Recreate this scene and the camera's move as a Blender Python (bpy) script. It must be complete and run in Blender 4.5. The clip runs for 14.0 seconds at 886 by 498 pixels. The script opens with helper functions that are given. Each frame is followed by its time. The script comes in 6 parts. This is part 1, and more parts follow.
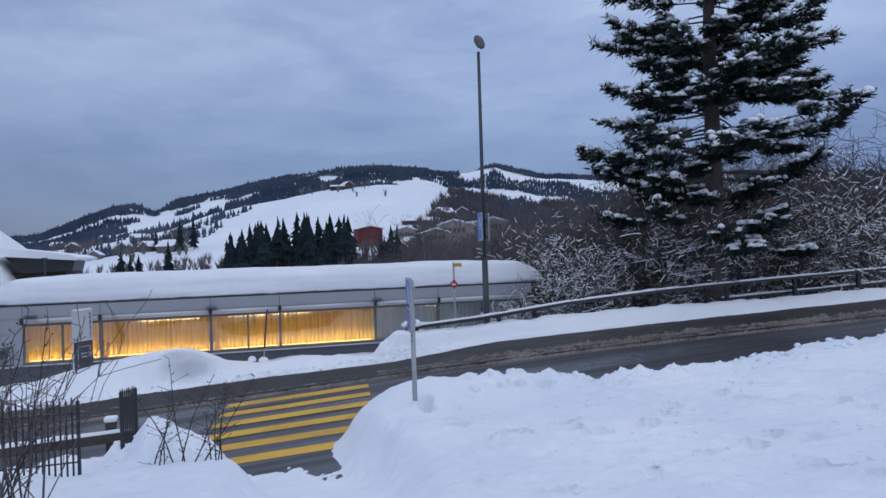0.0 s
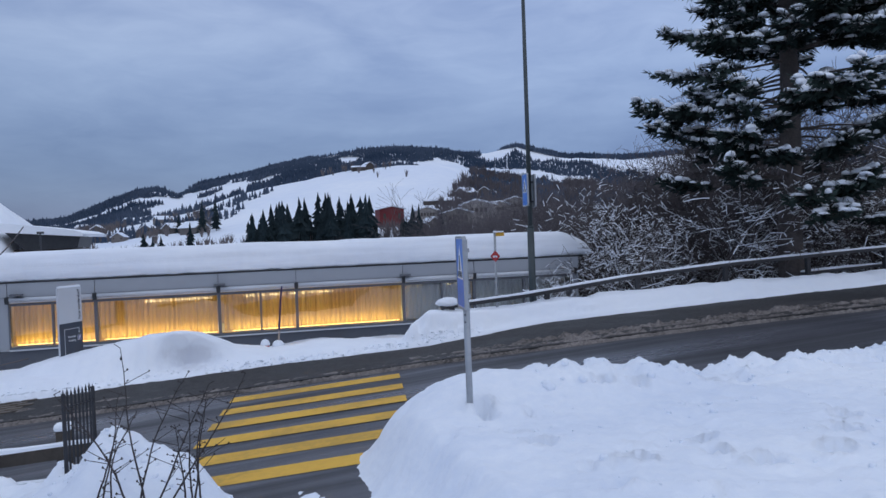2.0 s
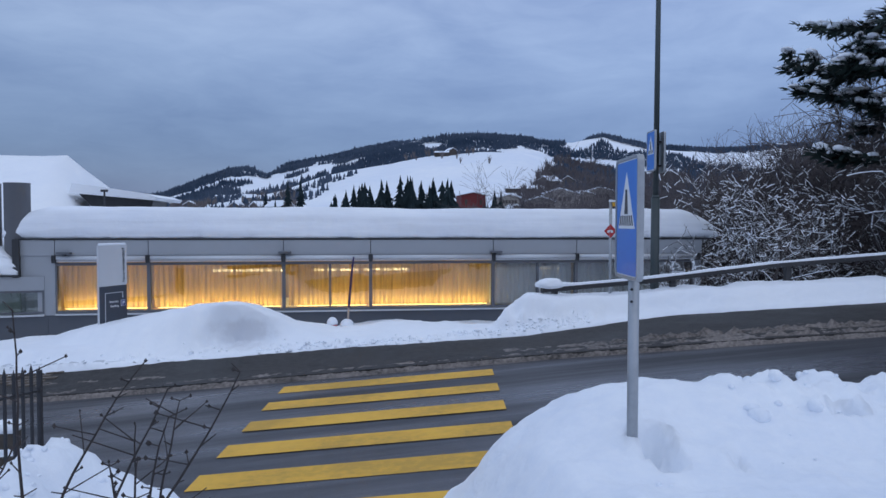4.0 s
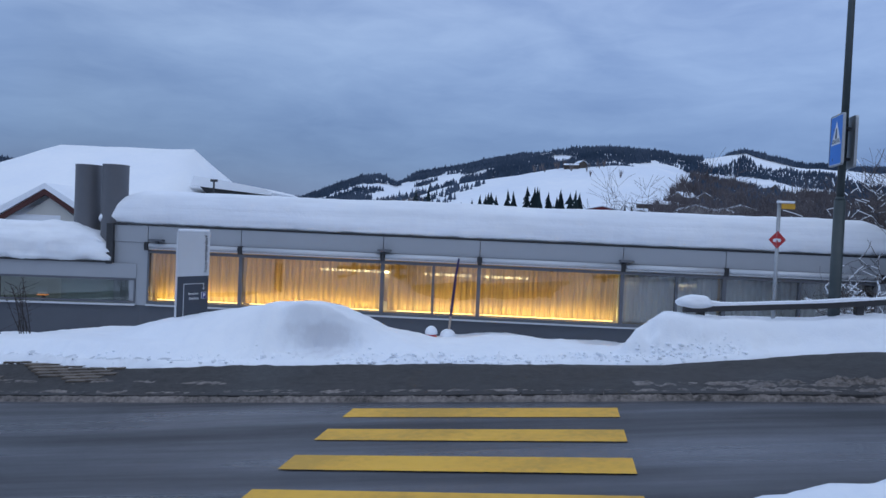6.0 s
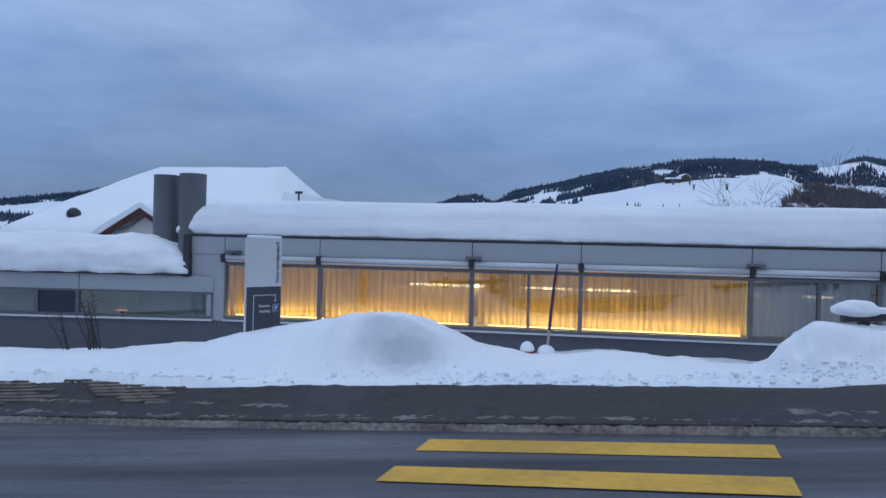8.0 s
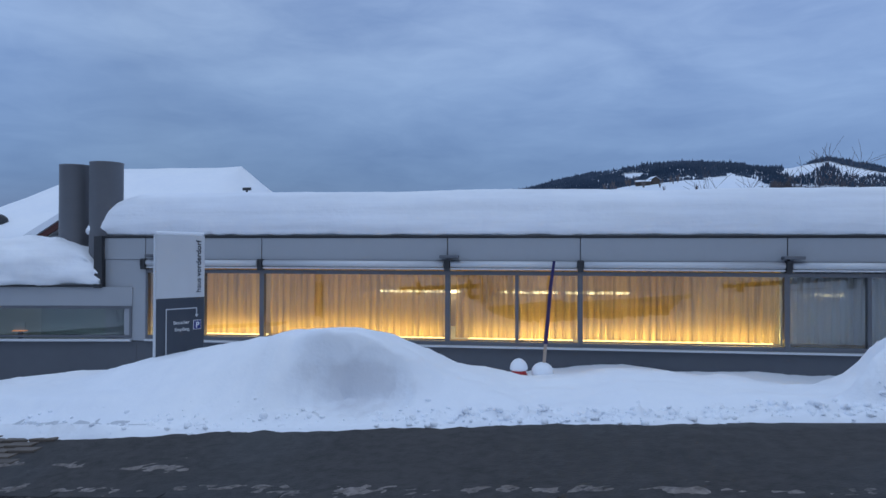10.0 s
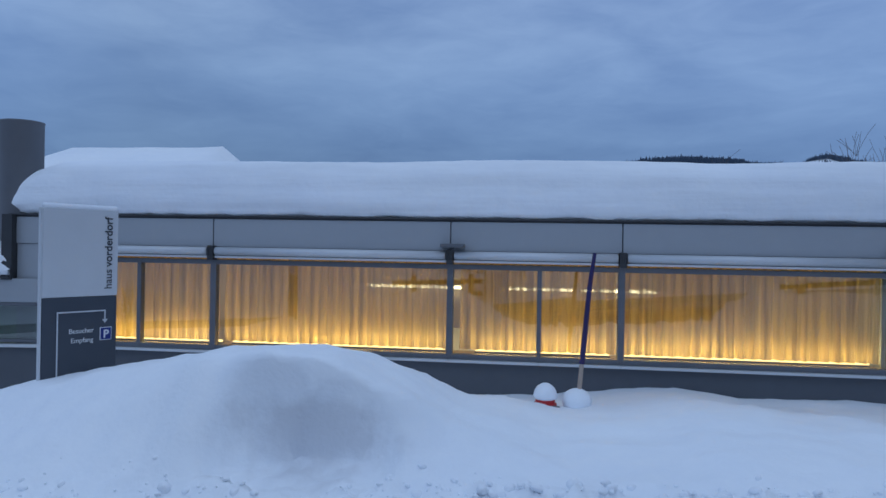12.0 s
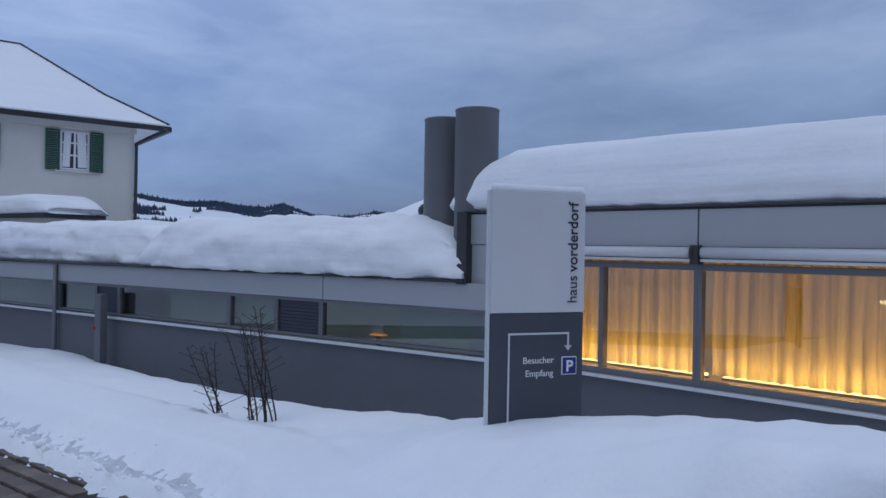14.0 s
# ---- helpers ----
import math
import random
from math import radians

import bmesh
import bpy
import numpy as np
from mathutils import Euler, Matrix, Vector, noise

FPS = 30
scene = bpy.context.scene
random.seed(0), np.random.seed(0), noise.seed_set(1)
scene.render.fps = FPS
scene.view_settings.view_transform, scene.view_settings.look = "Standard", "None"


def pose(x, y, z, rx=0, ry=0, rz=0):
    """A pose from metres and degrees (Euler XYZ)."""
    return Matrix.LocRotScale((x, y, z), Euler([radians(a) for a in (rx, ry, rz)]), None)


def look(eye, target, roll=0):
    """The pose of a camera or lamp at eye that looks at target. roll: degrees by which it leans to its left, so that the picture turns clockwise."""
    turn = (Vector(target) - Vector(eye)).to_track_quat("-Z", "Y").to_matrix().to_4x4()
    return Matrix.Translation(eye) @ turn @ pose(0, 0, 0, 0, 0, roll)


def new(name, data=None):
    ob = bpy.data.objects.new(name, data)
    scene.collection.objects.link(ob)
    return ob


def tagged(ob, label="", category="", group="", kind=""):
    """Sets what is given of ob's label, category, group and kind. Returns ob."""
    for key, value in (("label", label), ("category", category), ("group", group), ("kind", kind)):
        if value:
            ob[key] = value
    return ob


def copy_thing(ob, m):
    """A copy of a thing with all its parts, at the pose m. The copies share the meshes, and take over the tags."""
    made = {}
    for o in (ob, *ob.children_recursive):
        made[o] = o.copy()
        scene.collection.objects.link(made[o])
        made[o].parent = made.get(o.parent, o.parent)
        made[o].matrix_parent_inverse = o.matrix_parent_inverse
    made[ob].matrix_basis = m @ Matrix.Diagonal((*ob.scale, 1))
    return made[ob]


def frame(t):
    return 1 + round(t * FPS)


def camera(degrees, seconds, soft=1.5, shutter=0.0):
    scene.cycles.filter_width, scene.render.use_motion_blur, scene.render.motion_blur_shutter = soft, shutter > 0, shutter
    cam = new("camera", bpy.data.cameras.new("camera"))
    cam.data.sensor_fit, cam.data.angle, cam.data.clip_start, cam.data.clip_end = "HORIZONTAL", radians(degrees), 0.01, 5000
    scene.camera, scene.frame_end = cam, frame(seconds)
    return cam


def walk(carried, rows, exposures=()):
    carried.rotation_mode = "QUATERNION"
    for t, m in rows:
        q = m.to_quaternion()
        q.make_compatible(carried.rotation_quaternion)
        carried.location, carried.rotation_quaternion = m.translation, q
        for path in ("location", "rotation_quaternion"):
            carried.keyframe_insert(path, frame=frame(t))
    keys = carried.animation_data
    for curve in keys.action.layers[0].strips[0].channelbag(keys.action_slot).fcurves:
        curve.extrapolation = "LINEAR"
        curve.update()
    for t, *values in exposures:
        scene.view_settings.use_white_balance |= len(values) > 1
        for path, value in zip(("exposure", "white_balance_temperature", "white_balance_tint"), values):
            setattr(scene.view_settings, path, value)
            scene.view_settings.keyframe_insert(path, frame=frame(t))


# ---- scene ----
cam = camera(63.6, 14.0)
PATH = [
    (0, (4.228, 3.763, 3.19), (4.775, 5.687, 3.201), -1.9),
    (0.5, (4.27, 4.444, 3.103), (4.671, 6.403, 3.073), -1.1),
    (1, (4.378, 5.156, 3.04), (4.855, 7.097, 2.987), -2.1),
    (1.5, (4.464, 5.897, 2.949), (4.822, 7.864, 2.906), -1.6),
    (2, (4.541, 6.624, 2.86), (5.029, 8.563, 2.82), -2.2),
    (2.5, (4.658, 7.383, 2.764), (5.064, 9.339, 2.858), -0.8),
    (3, (4.68, 8.119, 2.709), (5.033, 10.087, 2.745), 0.1),
    (3.2, (4.696, 8.425, 2.645), (5.021, 10.398, 2.631), 0.1),
    (5.5, (5.131, 11.598, 2.17), (5.26, 13.592, 2.081), 2.4),
    (6, (5.224, 11.953, 2.139), (5.147, 13.951, 2.093), 2.5),
    (6.5, (5.216, 12.242, 2.019), (5.0, 14.229, 1.951), 0.9),
    (7, (5.281, 12.615, 1.879), (4.811, 14.558, 1.862), 2.0),
    (7.5, (5.264, 13.065, 1.843), (4.897, 15.031, 1.843), 2.0),
    (9.8, (4.849, 15.909, 1.719), (4.52, 17.882, 1.714), 0.3),
    (10, (4.823, 16.187, 1.683), (4.548, 18.168, 1.704), 0.2),
    (10.5, (4.792, 16.926, 1.655), (4.662, 18.921, 1.711), -0.7),
    (11, (4.642, 17.523, 1.683), (4.573, 19.521, 1.719), 1.8),
    (11.5, (4.499, 18.179, 1.668), (4.456, 20.178, 1.682), 1.9),
    (12, (4.399, 18.815, 1.636), (4.132, 20.797, 1.636), 1.0),
    (12.5, (4.076, 19.411, 1.562), (3.633, 21.36, 1.497), 2.0),
    (13, (3.75, 19.985, 1.558), (3.138, 21.889, 1.544), 1.1),
    (13.5, (3.319, 20.555, 1.532), (2.319, 22.287, 1.516), 2.3),
    (14, (2.849, 20.996, 1.554), (1.52, 22.49, 1.552), 1.0),
]
walk(cam, [(t, look(eye, target, roll)) for t, eye, target, roll in PATH],
     exposures=[(0.0, -0.11, 6850, 10), (3.0, -0.11, 6650, 9), (6.0, -0.14, 6200, 7), (10.0, -0.28, 6000, 5), (11.0, -0.40, 5850, 4), (11.5, -0.49, 5750, 3), (12.0, -0.52, 5700, 3), (12.5, -0.58, 5700, 3), (13.2, -0.56, 5750, 4), (14.0, -0.38, 6450, 9)])

# ---- world and light: an overcast winter dusk ----
world = bpy.data.worlds.new("dusk_sky")
scene.world = world
world.use_nodes = True
wn, wl = world.node_tree.nodes, world.node_tree.links
wn.clear()
w_out = wn.new("ShaderNodeOutputWorld")
w_bg = wn.new("ShaderNodeBackground")
w_bg2 = wn.new("ShaderNodeBackground")
w_add = wn.new("ShaderNodeAddShader")
w_sky = wn.new("ShaderNodeTexSky")
w_sky.sky_type = "NISHITA"
w_sky.sun_disc = False
w_sky.sun_elevation = radians(9)
w_sky.sun_rotation = radians(150)
w_bg2.inputs[1].default_value = 0.018
wl.new(w_sky.outputs[0], w_bg2.inputs[0])
w_co = wn.new("ShaderNodeTexCoord")
w_sep = wn.new("ShaderNodeSeparateXYZ")
wl.new(w_co.outputs["Generated"], w_sep.inputs[0])
w_ramp = wn.new("ShaderNodeValToRGB")
cr = w_ramp.color_ramp
cr.elements[0].position, cr.elements[0].color = 0.0, (0.098, 0.162, 0.362, 1)
cr.elements[1].position, cr.elements[1].color = 1.0, (0.67, 0.755, 0.985, 1)
for pos, col in ((0.10, (0.147, 0.233, 0.474, 1)), (0.22, (0.257, 0.360, 0.630, 1)), (0.36, (0.360, 0.464, 0.742, 1)), (0.6, (0.50, 0.595, 0.825, 1))):
    e = cr.elements.new(pos)
    e.color = col
w_map = wn.new("ShaderNodeMapping")
w_map.inputs["Scale"].default_value = (1.4, 1.4, 5.0)
w_map.inputs["Rotation"].default_value = (0.05, -0.04, 0.3)
wl.new(w_co.outputs["Generated"], w_map.inputs[0])
w_n1 = wn.new("ShaderNodeTexNoise")
w_n1.inputs["Scale"].default_value = 1.9
w_n1.inputs["Detail"].default_value = 7.0
w_n1.inputs["Roughness"].default_value = 0.52
w_n1.inputs["Distortion"].default_value = 0.5
wl.new(w_map.outputs[0], w_n1.inputs["Vector"])
w_n2 = wn.new("ShaderNodeTexNoise")
w_n2.inputs["Scale"].default_value = 6.5
w_n2.inputs["Detail"].default_value = 6.0
w_n2.inputs["Roughness"].default_value = 0.6
w_n2.inputs["Distortion"].default_value = 0.8
wl.new(w_map.outputs[0], w_n2.inputs["Vector"])
w_nm = wn.new("ShaderNodeMix")
w_nm.inputs[0].default_value = 0.24
wl.new(w_n1.outputs[0], w_nm.inputs[2])
wl.new(w_n2.outputs[0], w_nm.inputs[3])
w_cr = wn.new("ShaderNodeValToRGB")
w_cr.color_ramp.elements[0].position, w_cr.color_ramp.elements[0].color = 0.35, (0.74, 0.79, 0.87, 1)
w_cr.color_ramp.elements[1].position, w_cr.color_ramp.elements[1].color = 0.65, (1.28, 1.24, 1.15, 1)
wl.new(w_nm.outputs[0], w_cr.inputs[0])
w_mul = wn.new("ShaderNodeMix")
w_mul.data_type, w_mul.blend_type = "RGBA", "MULTIPLY"
w_mul.inputs[0].default_value = 1.0
wl.new(w_sep.outputs[2], w_ramp.inputs[0])
wl.new(w_ramp.outputs[0], w_mul.inputs[6])
wl.new(w_cr.outputs[0], w_mul.inputs[7])
w_side = wn.new("ShaderNodeMapRange")
w_side.inputs[1].default_value, w_side.inputs[2].default_value = -1.0, 1.0
wl.new(w_sep.outputs[0], w_side.inputs[0])
w_tone = wn.new("ShaderNodeValToRGB")
w_tone.color_ramp.elements[0].position, w_tone.color_ramp.elements[0].color = 0.06, (1.28, 1.28, 1.28, 1)
w_tone.color_ramp.elements[1].position, w_tone.color_ramp.elements[1].color = 0.75, (1.10, 1.10, 1.10, 1)
e = w_tone.color_ramp.elements.new(0.25)
e.color = (0.88, 0.88, 0.88, 1)
wl.new(w_side.outputs[0], w_tone.inputs[0])
wl.new(w_mul.outputs[2], w_bg.inputs[0])
wl.new(w_tone.outputs[0], w_bg.inputs[1])
wl.new(w_bg.outputs[0], w_add.inputs[0])
wl.new(w_bg2.outputs[0], w_add.inputs[1])
wl.new(w_add.outputs[0], w_out.inputs[0])

sun = new("sun", bpy.data.lights.new("sun", "SUN"))
sun.data.energy, sun.data.angle, sun.data.color = 0.22, radians(40), (0.86, 0.92, 1.0)
sun.matrix_world = look((0, -30, 60), (6, 20, 0))


# ---- materials ----
def node_mat(name):
    m = bpy.data.materials.new(name)
    m.use_nodes = True
    nt = m.node_tree
    return m, nt, nt.nodes["Principled BSDF"]


def surface(name, c1, c2, scale=4.0, rough=0.6, metal=0.0, bump=0.0, bump_scale=None, detail=6.0, fine=0.35, c3=None, patch=0.6, spec=0.5, rough2=None, rand=0.0):
    """Two colours mixed by a fine grain over a larger patchiness, with relief from the grain; sizes in 1/metre."""
    m, nt, b = node_mat(name)
    n, l = nt.nodes, nt.links
    co = n.new("ShaderNodeTexCoord")
    big = n.new("ShaderNodeTexNoise")
    big.inputs["Scale"].default_value, big.inputs["Detail"].default_value = scale * 0.22, 4.0
    small = n.new("ShaderNodeTexNoise")
    small.inputs["Scale"].default_value, small.inputs["Detail"].default_value, small.inputs["Roughness"].default_value = scale * 3.0, detail, 0.65
    geo = n.new("ShaderNodeNewGeometry")
    for t in (big, small):
        l.new(geo.outputs["Position"], t.inputs["Vector"])
    mixv = n.new("ShaderNodeMix")
    mixv.inputs[0].default_value = fine
    l.new(big.outputs[0], mixv.inputs[2])
    l.new(small.outputs[0], mixv.inputs[3])
    ramp = n.new("ShaderNodeValToRGB")
    ramp.color_ramp.elements[0].position, ramp.color_ramp.elements[0].color = 0.5 - 0.25 * patch, (*c1, 1)
    ramp.color_ramp.elements[1].position, ramp.color_ramp.elements[1].color = 0.5 + 0.25 * patch, (*c2, 1)
    if c3:
        e = ramp.color_ramp.elements.new(0.5)
        e.color = (*c3, 1)
    l.new(mixv.outputs[0], ramp.inputs[0])
    col = ramp.outputs[0]
    if rand:
        oi = n.new("ShaderNodeObjectInfo")
        hs = n.new("ShaderNodeHueSaturation")
        mr = n.new("ShaderNodeMapRange")
        mr.inputs[3].default_value, mr.inputs[4].default_value = 1 - rand, 1 + rand
        l.new(oi.outputs["Random"], mr.inputs[0])
        l.new(mr.outputs[0], hs.inputs["Value"])
        l.new(col, hs.inputs["Color"])
        col = hs.outputs[0]
    l.new(col, b.inputs["Base Color"])
    b.inputs["Metallic"].default_value = metal
    b.inputs["Specular IOR Level"].default_value = spec
    if rough2 is None:
        b.inputs["Roughness"].default_value = rough
    else:
        rr = n.new("ShaderNodeMapRange")
        rr.inputs[1].default_value, rr.inputs[2].default_value = 0.35, 0.65
        rr.inputs[3].default_value, rr.inputs[4].default_value = rough, rough2
        l.new(big.outputs[0], rr.inputs[0])
        l.new(rr.outputs[0], b.inputs["Roughness"])
    if bump:
        bp = n.new("ShaderNodeBump")
        bp.inputs["Strength"].default_value, bp.inputs["Distance"].default_value = 0.6, bump
        if bump_scale:
            t = n.new("ShaderNodeTexNoise")
            t.inputs["Scale"].default_value, t.inputs["Detail"].default_value = bump_scale, 5.0
            l.new(geo.outputs["Position"], t.inputs["Vector"])
            l.new(t.outputs[0], bp.inputs["Height"])
        else:
            l.new(small.outputs[0], bp.inputs["Height"])
        l.new(bp.outputs[0], b.inputs["Normal"])
    return m


M_SNOW = surface("snow", (0.84, 0.88, 0.945), (0.92, 0.945, 0.975), 1.6, 0.75, bump=0.012, bump_scale=26, spec=0.25)
M_SNOW_FIELD = surface("trodden_snow", (0.74, 0.80, 0.90), (0.90, 0.93, 0.97), 2.2, 0.75, bump=0.022, bump_scale=13, spec=0.25)
def old_snow_and_shade(mat, centre, size, colour):
    """A dirty patch of older packed snow, laid bare with ragged edges, plus painted hollow shade."""
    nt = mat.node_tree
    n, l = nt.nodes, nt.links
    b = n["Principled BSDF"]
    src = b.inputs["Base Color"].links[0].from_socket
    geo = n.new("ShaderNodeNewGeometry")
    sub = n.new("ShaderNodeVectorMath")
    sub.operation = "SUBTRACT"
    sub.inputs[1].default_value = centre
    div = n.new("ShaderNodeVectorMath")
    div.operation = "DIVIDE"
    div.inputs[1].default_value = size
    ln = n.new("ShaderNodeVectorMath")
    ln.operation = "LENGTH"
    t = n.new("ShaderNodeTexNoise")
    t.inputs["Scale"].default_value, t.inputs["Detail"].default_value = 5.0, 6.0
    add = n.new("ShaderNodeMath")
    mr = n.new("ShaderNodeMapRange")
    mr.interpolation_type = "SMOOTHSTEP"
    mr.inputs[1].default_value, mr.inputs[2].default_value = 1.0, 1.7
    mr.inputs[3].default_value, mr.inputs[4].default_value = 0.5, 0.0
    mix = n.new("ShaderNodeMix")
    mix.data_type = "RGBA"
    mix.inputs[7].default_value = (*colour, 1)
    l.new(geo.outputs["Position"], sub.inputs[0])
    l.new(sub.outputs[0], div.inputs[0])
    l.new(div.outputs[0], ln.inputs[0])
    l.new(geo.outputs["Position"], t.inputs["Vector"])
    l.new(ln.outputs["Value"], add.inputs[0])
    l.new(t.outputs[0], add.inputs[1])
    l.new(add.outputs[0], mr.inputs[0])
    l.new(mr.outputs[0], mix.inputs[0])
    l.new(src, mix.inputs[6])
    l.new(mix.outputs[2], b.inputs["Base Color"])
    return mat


# grey below the brow: old snow, and the hollow's shade put into the colour
M_SNOW_BANK = old_snow_and_shade(surface("bank_snow", (0.84, 0.88, 0.945), (0.92, 0.945, 0.975), 1.6, 0.75, bump=0.012, bump_scale=26, spec=0.25), (2.84, 23.5, 0.32), (0.62, 0.42, 0.30), (0.54, 0.54, 0.58))
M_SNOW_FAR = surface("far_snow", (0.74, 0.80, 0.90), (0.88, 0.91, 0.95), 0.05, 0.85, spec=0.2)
# wet snow darkened further by the trench's shade
M_RUT = surface("shaded_wet_snow", (0.46, 0.49, 0.54), (0.68, 0.72, 0.78), 5.0, 0.6, bump=0.02, bump_scale=22, fine=0.6)
M_SLUSH = surface("dirty_slush", (0.026, 0.021, 0.018), (0.25, 0.215, 0.195), 6.0, 0.55, bump=0.03, bump_scale=24, patch=0.5, fine=0.6)
M_ASPHALT = surface("wet_asphalt", (0.028, 0.029, 0.036), (0.074, 0.074, 0.085), 1.3, 0.28, bump=0.004, bump_scale=120, rough2=0.52, fine=0.3)
def lengthwise(mat, turn, scale, low, high, rough=None, relief=0.0):
    """Long streaks over a material: brighter and darker, wetter and drier, or layered."""
    nt = mat.node_tree
    n, l = nt.nodes, nt.links
    b = n["Principled BSDF"]
    src = b.inputs["Base Color"].links[0].from_socket
    geo = n.new("ShaderNodeNewGeometry")
    mp = n.new("ShaderNodeMapping")
    mp.inputs["Rotation"].default_value = (0, 0, radians(turn))
    mp.inputs["Scale"].default_value = scale
    t = n.new("ShaderNodeTexNoise")
    t.inputs["Scale"].default_value, t.inputs["Detail"].default_value, t.inputs["Roughness"].default_value = 1.0, 4.0, 0.55
    mr = n.new("ShaderNodeMapRange")
    mr.inputs[1].default_value, mr.inputs[2].default_value = 0.34, 0.66
    mr.inputs[3].default_value, mr.inputs[4].default_value = low, high
    hs = n.new("ShaderNodeHueSaturation")
    l.new(geo.outputs["Position"], mp.inputs[0])
    l.new(mp.outputs[0], t.inputs["Vector"])
    l.new(t.outputs[0], mr.inputs[0])
    l.new(mr.outputs[0], hs.inputs["Value"])
    l.new(src, hs.inputs["Color"])
    l.new(hs.outputs[0], b.inputs["Base Color"])
    if rough:
        rr = n.new("ShaderNodeMapRange")
        rr.inputs[1].default_value, rr.inputs[2].default_value = 0.34, 0.66
        rr.inputs[3].default_value, rr.inputs[4].default_value = rough
        l.new(t.outputs[0], rr.inputs[0])
        l.new(rr.outputs[0], b.inputs["Roughness"])
    if relief:
        bp = n.new("ShaderNodeBump")
        bp.inputs["Strength"].default_value, bp.inputs["Distance"].default_value = 0.8, relief
        l.new(t.outputs[0], bp.inputs["Height"])
        if b.inputs["Normal"].links:
            l.new(b.inputs["Normal"].links[0].from_socket, bp.inputs["Normal"])
        l.new(bp.outputs[0], b.inputs["Normal"])
    return mat


lengthwise(M_ASPHALT, 7.5, (0.07, 1.5, 1.0), 0.55, 1.45, rough=(0.62, 0.22))
M_SNOW_ROOF = lengthwise(surface("layered_roof_snow", (0.83, 0.87, 0.94), (0.92, 0.945, 0.975), 1.2, 0.75, bump=0.012, bump_scale=14, spec=0.25), 0, (0.4, 0.4, 5.5), 0.92, 1.04, relief=0.02)
M_PAVE = surface("damp_pavement", (0.012, 0.0112, 0.0112), (0.050, 0.046, 0.045), 3.0, 0.55, bump=0.010, bump_scale=45, rough2=0.8, fine=0.5, patch=0.45, spec=0.35)
M_PAVER = surface("brown_paver", (0.06, 0.048, 0.038), (0.15, 0.12, 0.095), 6.0, 0.6, bump=0.004, rand=0.3)
M_YELLOW = surface("crossing_yellow", (0.56, 0.32, 0.034), (0.80, 0.455, 0.04), 3.2, 0.6, bump=0.003, bump_scale=90, patch=0.35, c3=(0.72, 0.40, 0.035))
M_PANEL = surface("light_grey_panel", (0.31, 0.33, 0.36), (0.36, 0.38, 0.41), 0.8, 0.5, patch=0.9)
M_BASE = surface("slate_grey_render", (0.086, 0.094, 0.112), (0.112, 0.121, 0.142), 1.2, 0.75, bump=0.002, bump_scale=150, patch=0.9)
M_ALU = surface("grey_aluminium", (0.115, 0.123, 0.14), (0.15, 0.158, 0.178), 1.5, 0.42, metal=0.25)
M_ALU_LIGHT = surface("pale_aluminium", (0.55, 0.57, 0.60), (0.64, 0.66, 0.69), 1.2, 0.4, metal=0.15)
M_DARK = surface("dark_sheet_metal", (0.03, 0.032, 0.036), (0.055, 0.057, 0.062), 2.0, 0.5, metal=0.3)
M_FLUE = surface("grey_painted_flue", (0.115, 0.12, 0.135), (0.15, 0.155, 0.17), 1.0, 0.5, metal=0.2, patch=0.9)
M_GALV = surface("galvanised_steel", (0.30, 0.32, 0.34), (0.42, 0.44, 0.46), 7.0, 0.45, metal=0.5)
M_POLE = surface("dark_green_pole_paint", (0.035, 0.05, 0.052), (0.06, 0.075, 0.08), 2.0, 0.5)
M_WOODDARK = surface("weathered_dark_wood", (0.035, 0.028, 0.023), (0.095, 0.078, 0.062), 5.0, 0.8, bump=0.004, bump_scale=40)
M_FENCE = surface("black_iron_paint", (0.016, 0.017, 0.02), (0.035, 0.035, 0.04), 6.0, 0.55)
M_BARK = surface("grey_brown_bark", (0.045, 0.038, 0.035), (0.13, 0.11, 0.10), 5.0, 0.9, bump=0.02, bump_scale=22)
M_TWIG = surface("dark_twig_bark", (0.055, 0.047, 0.046), (0.135, 0.112, 0.105), 3.0, 0.9)
M_TWIG_DARK = surface("dark_shrub_bark", (0.022, 0.018, 0.018), (0.06, 0.048, 0.046), 4.0, 0.85)
M_TWIG_FAR = surface("brown_winter_twigs", (0.065, 0.056, 0.060), (0.15, 0.132, 0.138), 0.3, 0.95)
M_TWIG_PALE = surface("pale_winter_twigs", (0.12, 0.10, 0.10), (0.20, 0.175, 0.17), 0.3, 0.95)
M_NEEDLE = surface("dark_needles", (0.010, 0.020, 0.018), (0.030, 0.050, 0.042), 2.0, 0.8, spec=0.25)
M_SPRUCE = surface("far_spruce", (0.008, 0.017, 0.022), (0.026, 0.042, 0.046), 0.25, 0.9, spec=0.2)
# far haze is mixed into this foliage colour: lighter and bluer than needles
M_FOREST_HAZED = surface("ridge_forest", (0.032, 0.054, 0.090), (0.090, 0.118, 0.165), 0.05, 0.95, spec=0.1)
M_BLUE = surface("sign_blue", (0.003, 0.155, 0.58), (0.004, 0.18, 0.65), 2.0, 0.35)
M_WHITE = surface("white_film", (0.72, 0.74, 0.76), (0.80, 0.81, 0.82), 2.0, 0.4)
M_SIGNWHITE = surface("white_lacquer", (0.55, 0.57, 0.60), (0.61, 0.63, 0.66), 1.0, 0.35)
M_SIGNGREY = surface("anthracite_lacquer", (0.045, 0.055, 0.075), (0.058, 0.068, 0.09), 1.0, 0.35)
M_INK = surface("anthracite_lettering", (0.02, 0.024, 0.035), (0.03, 0.034, 0.045), 5.0, 0.5)
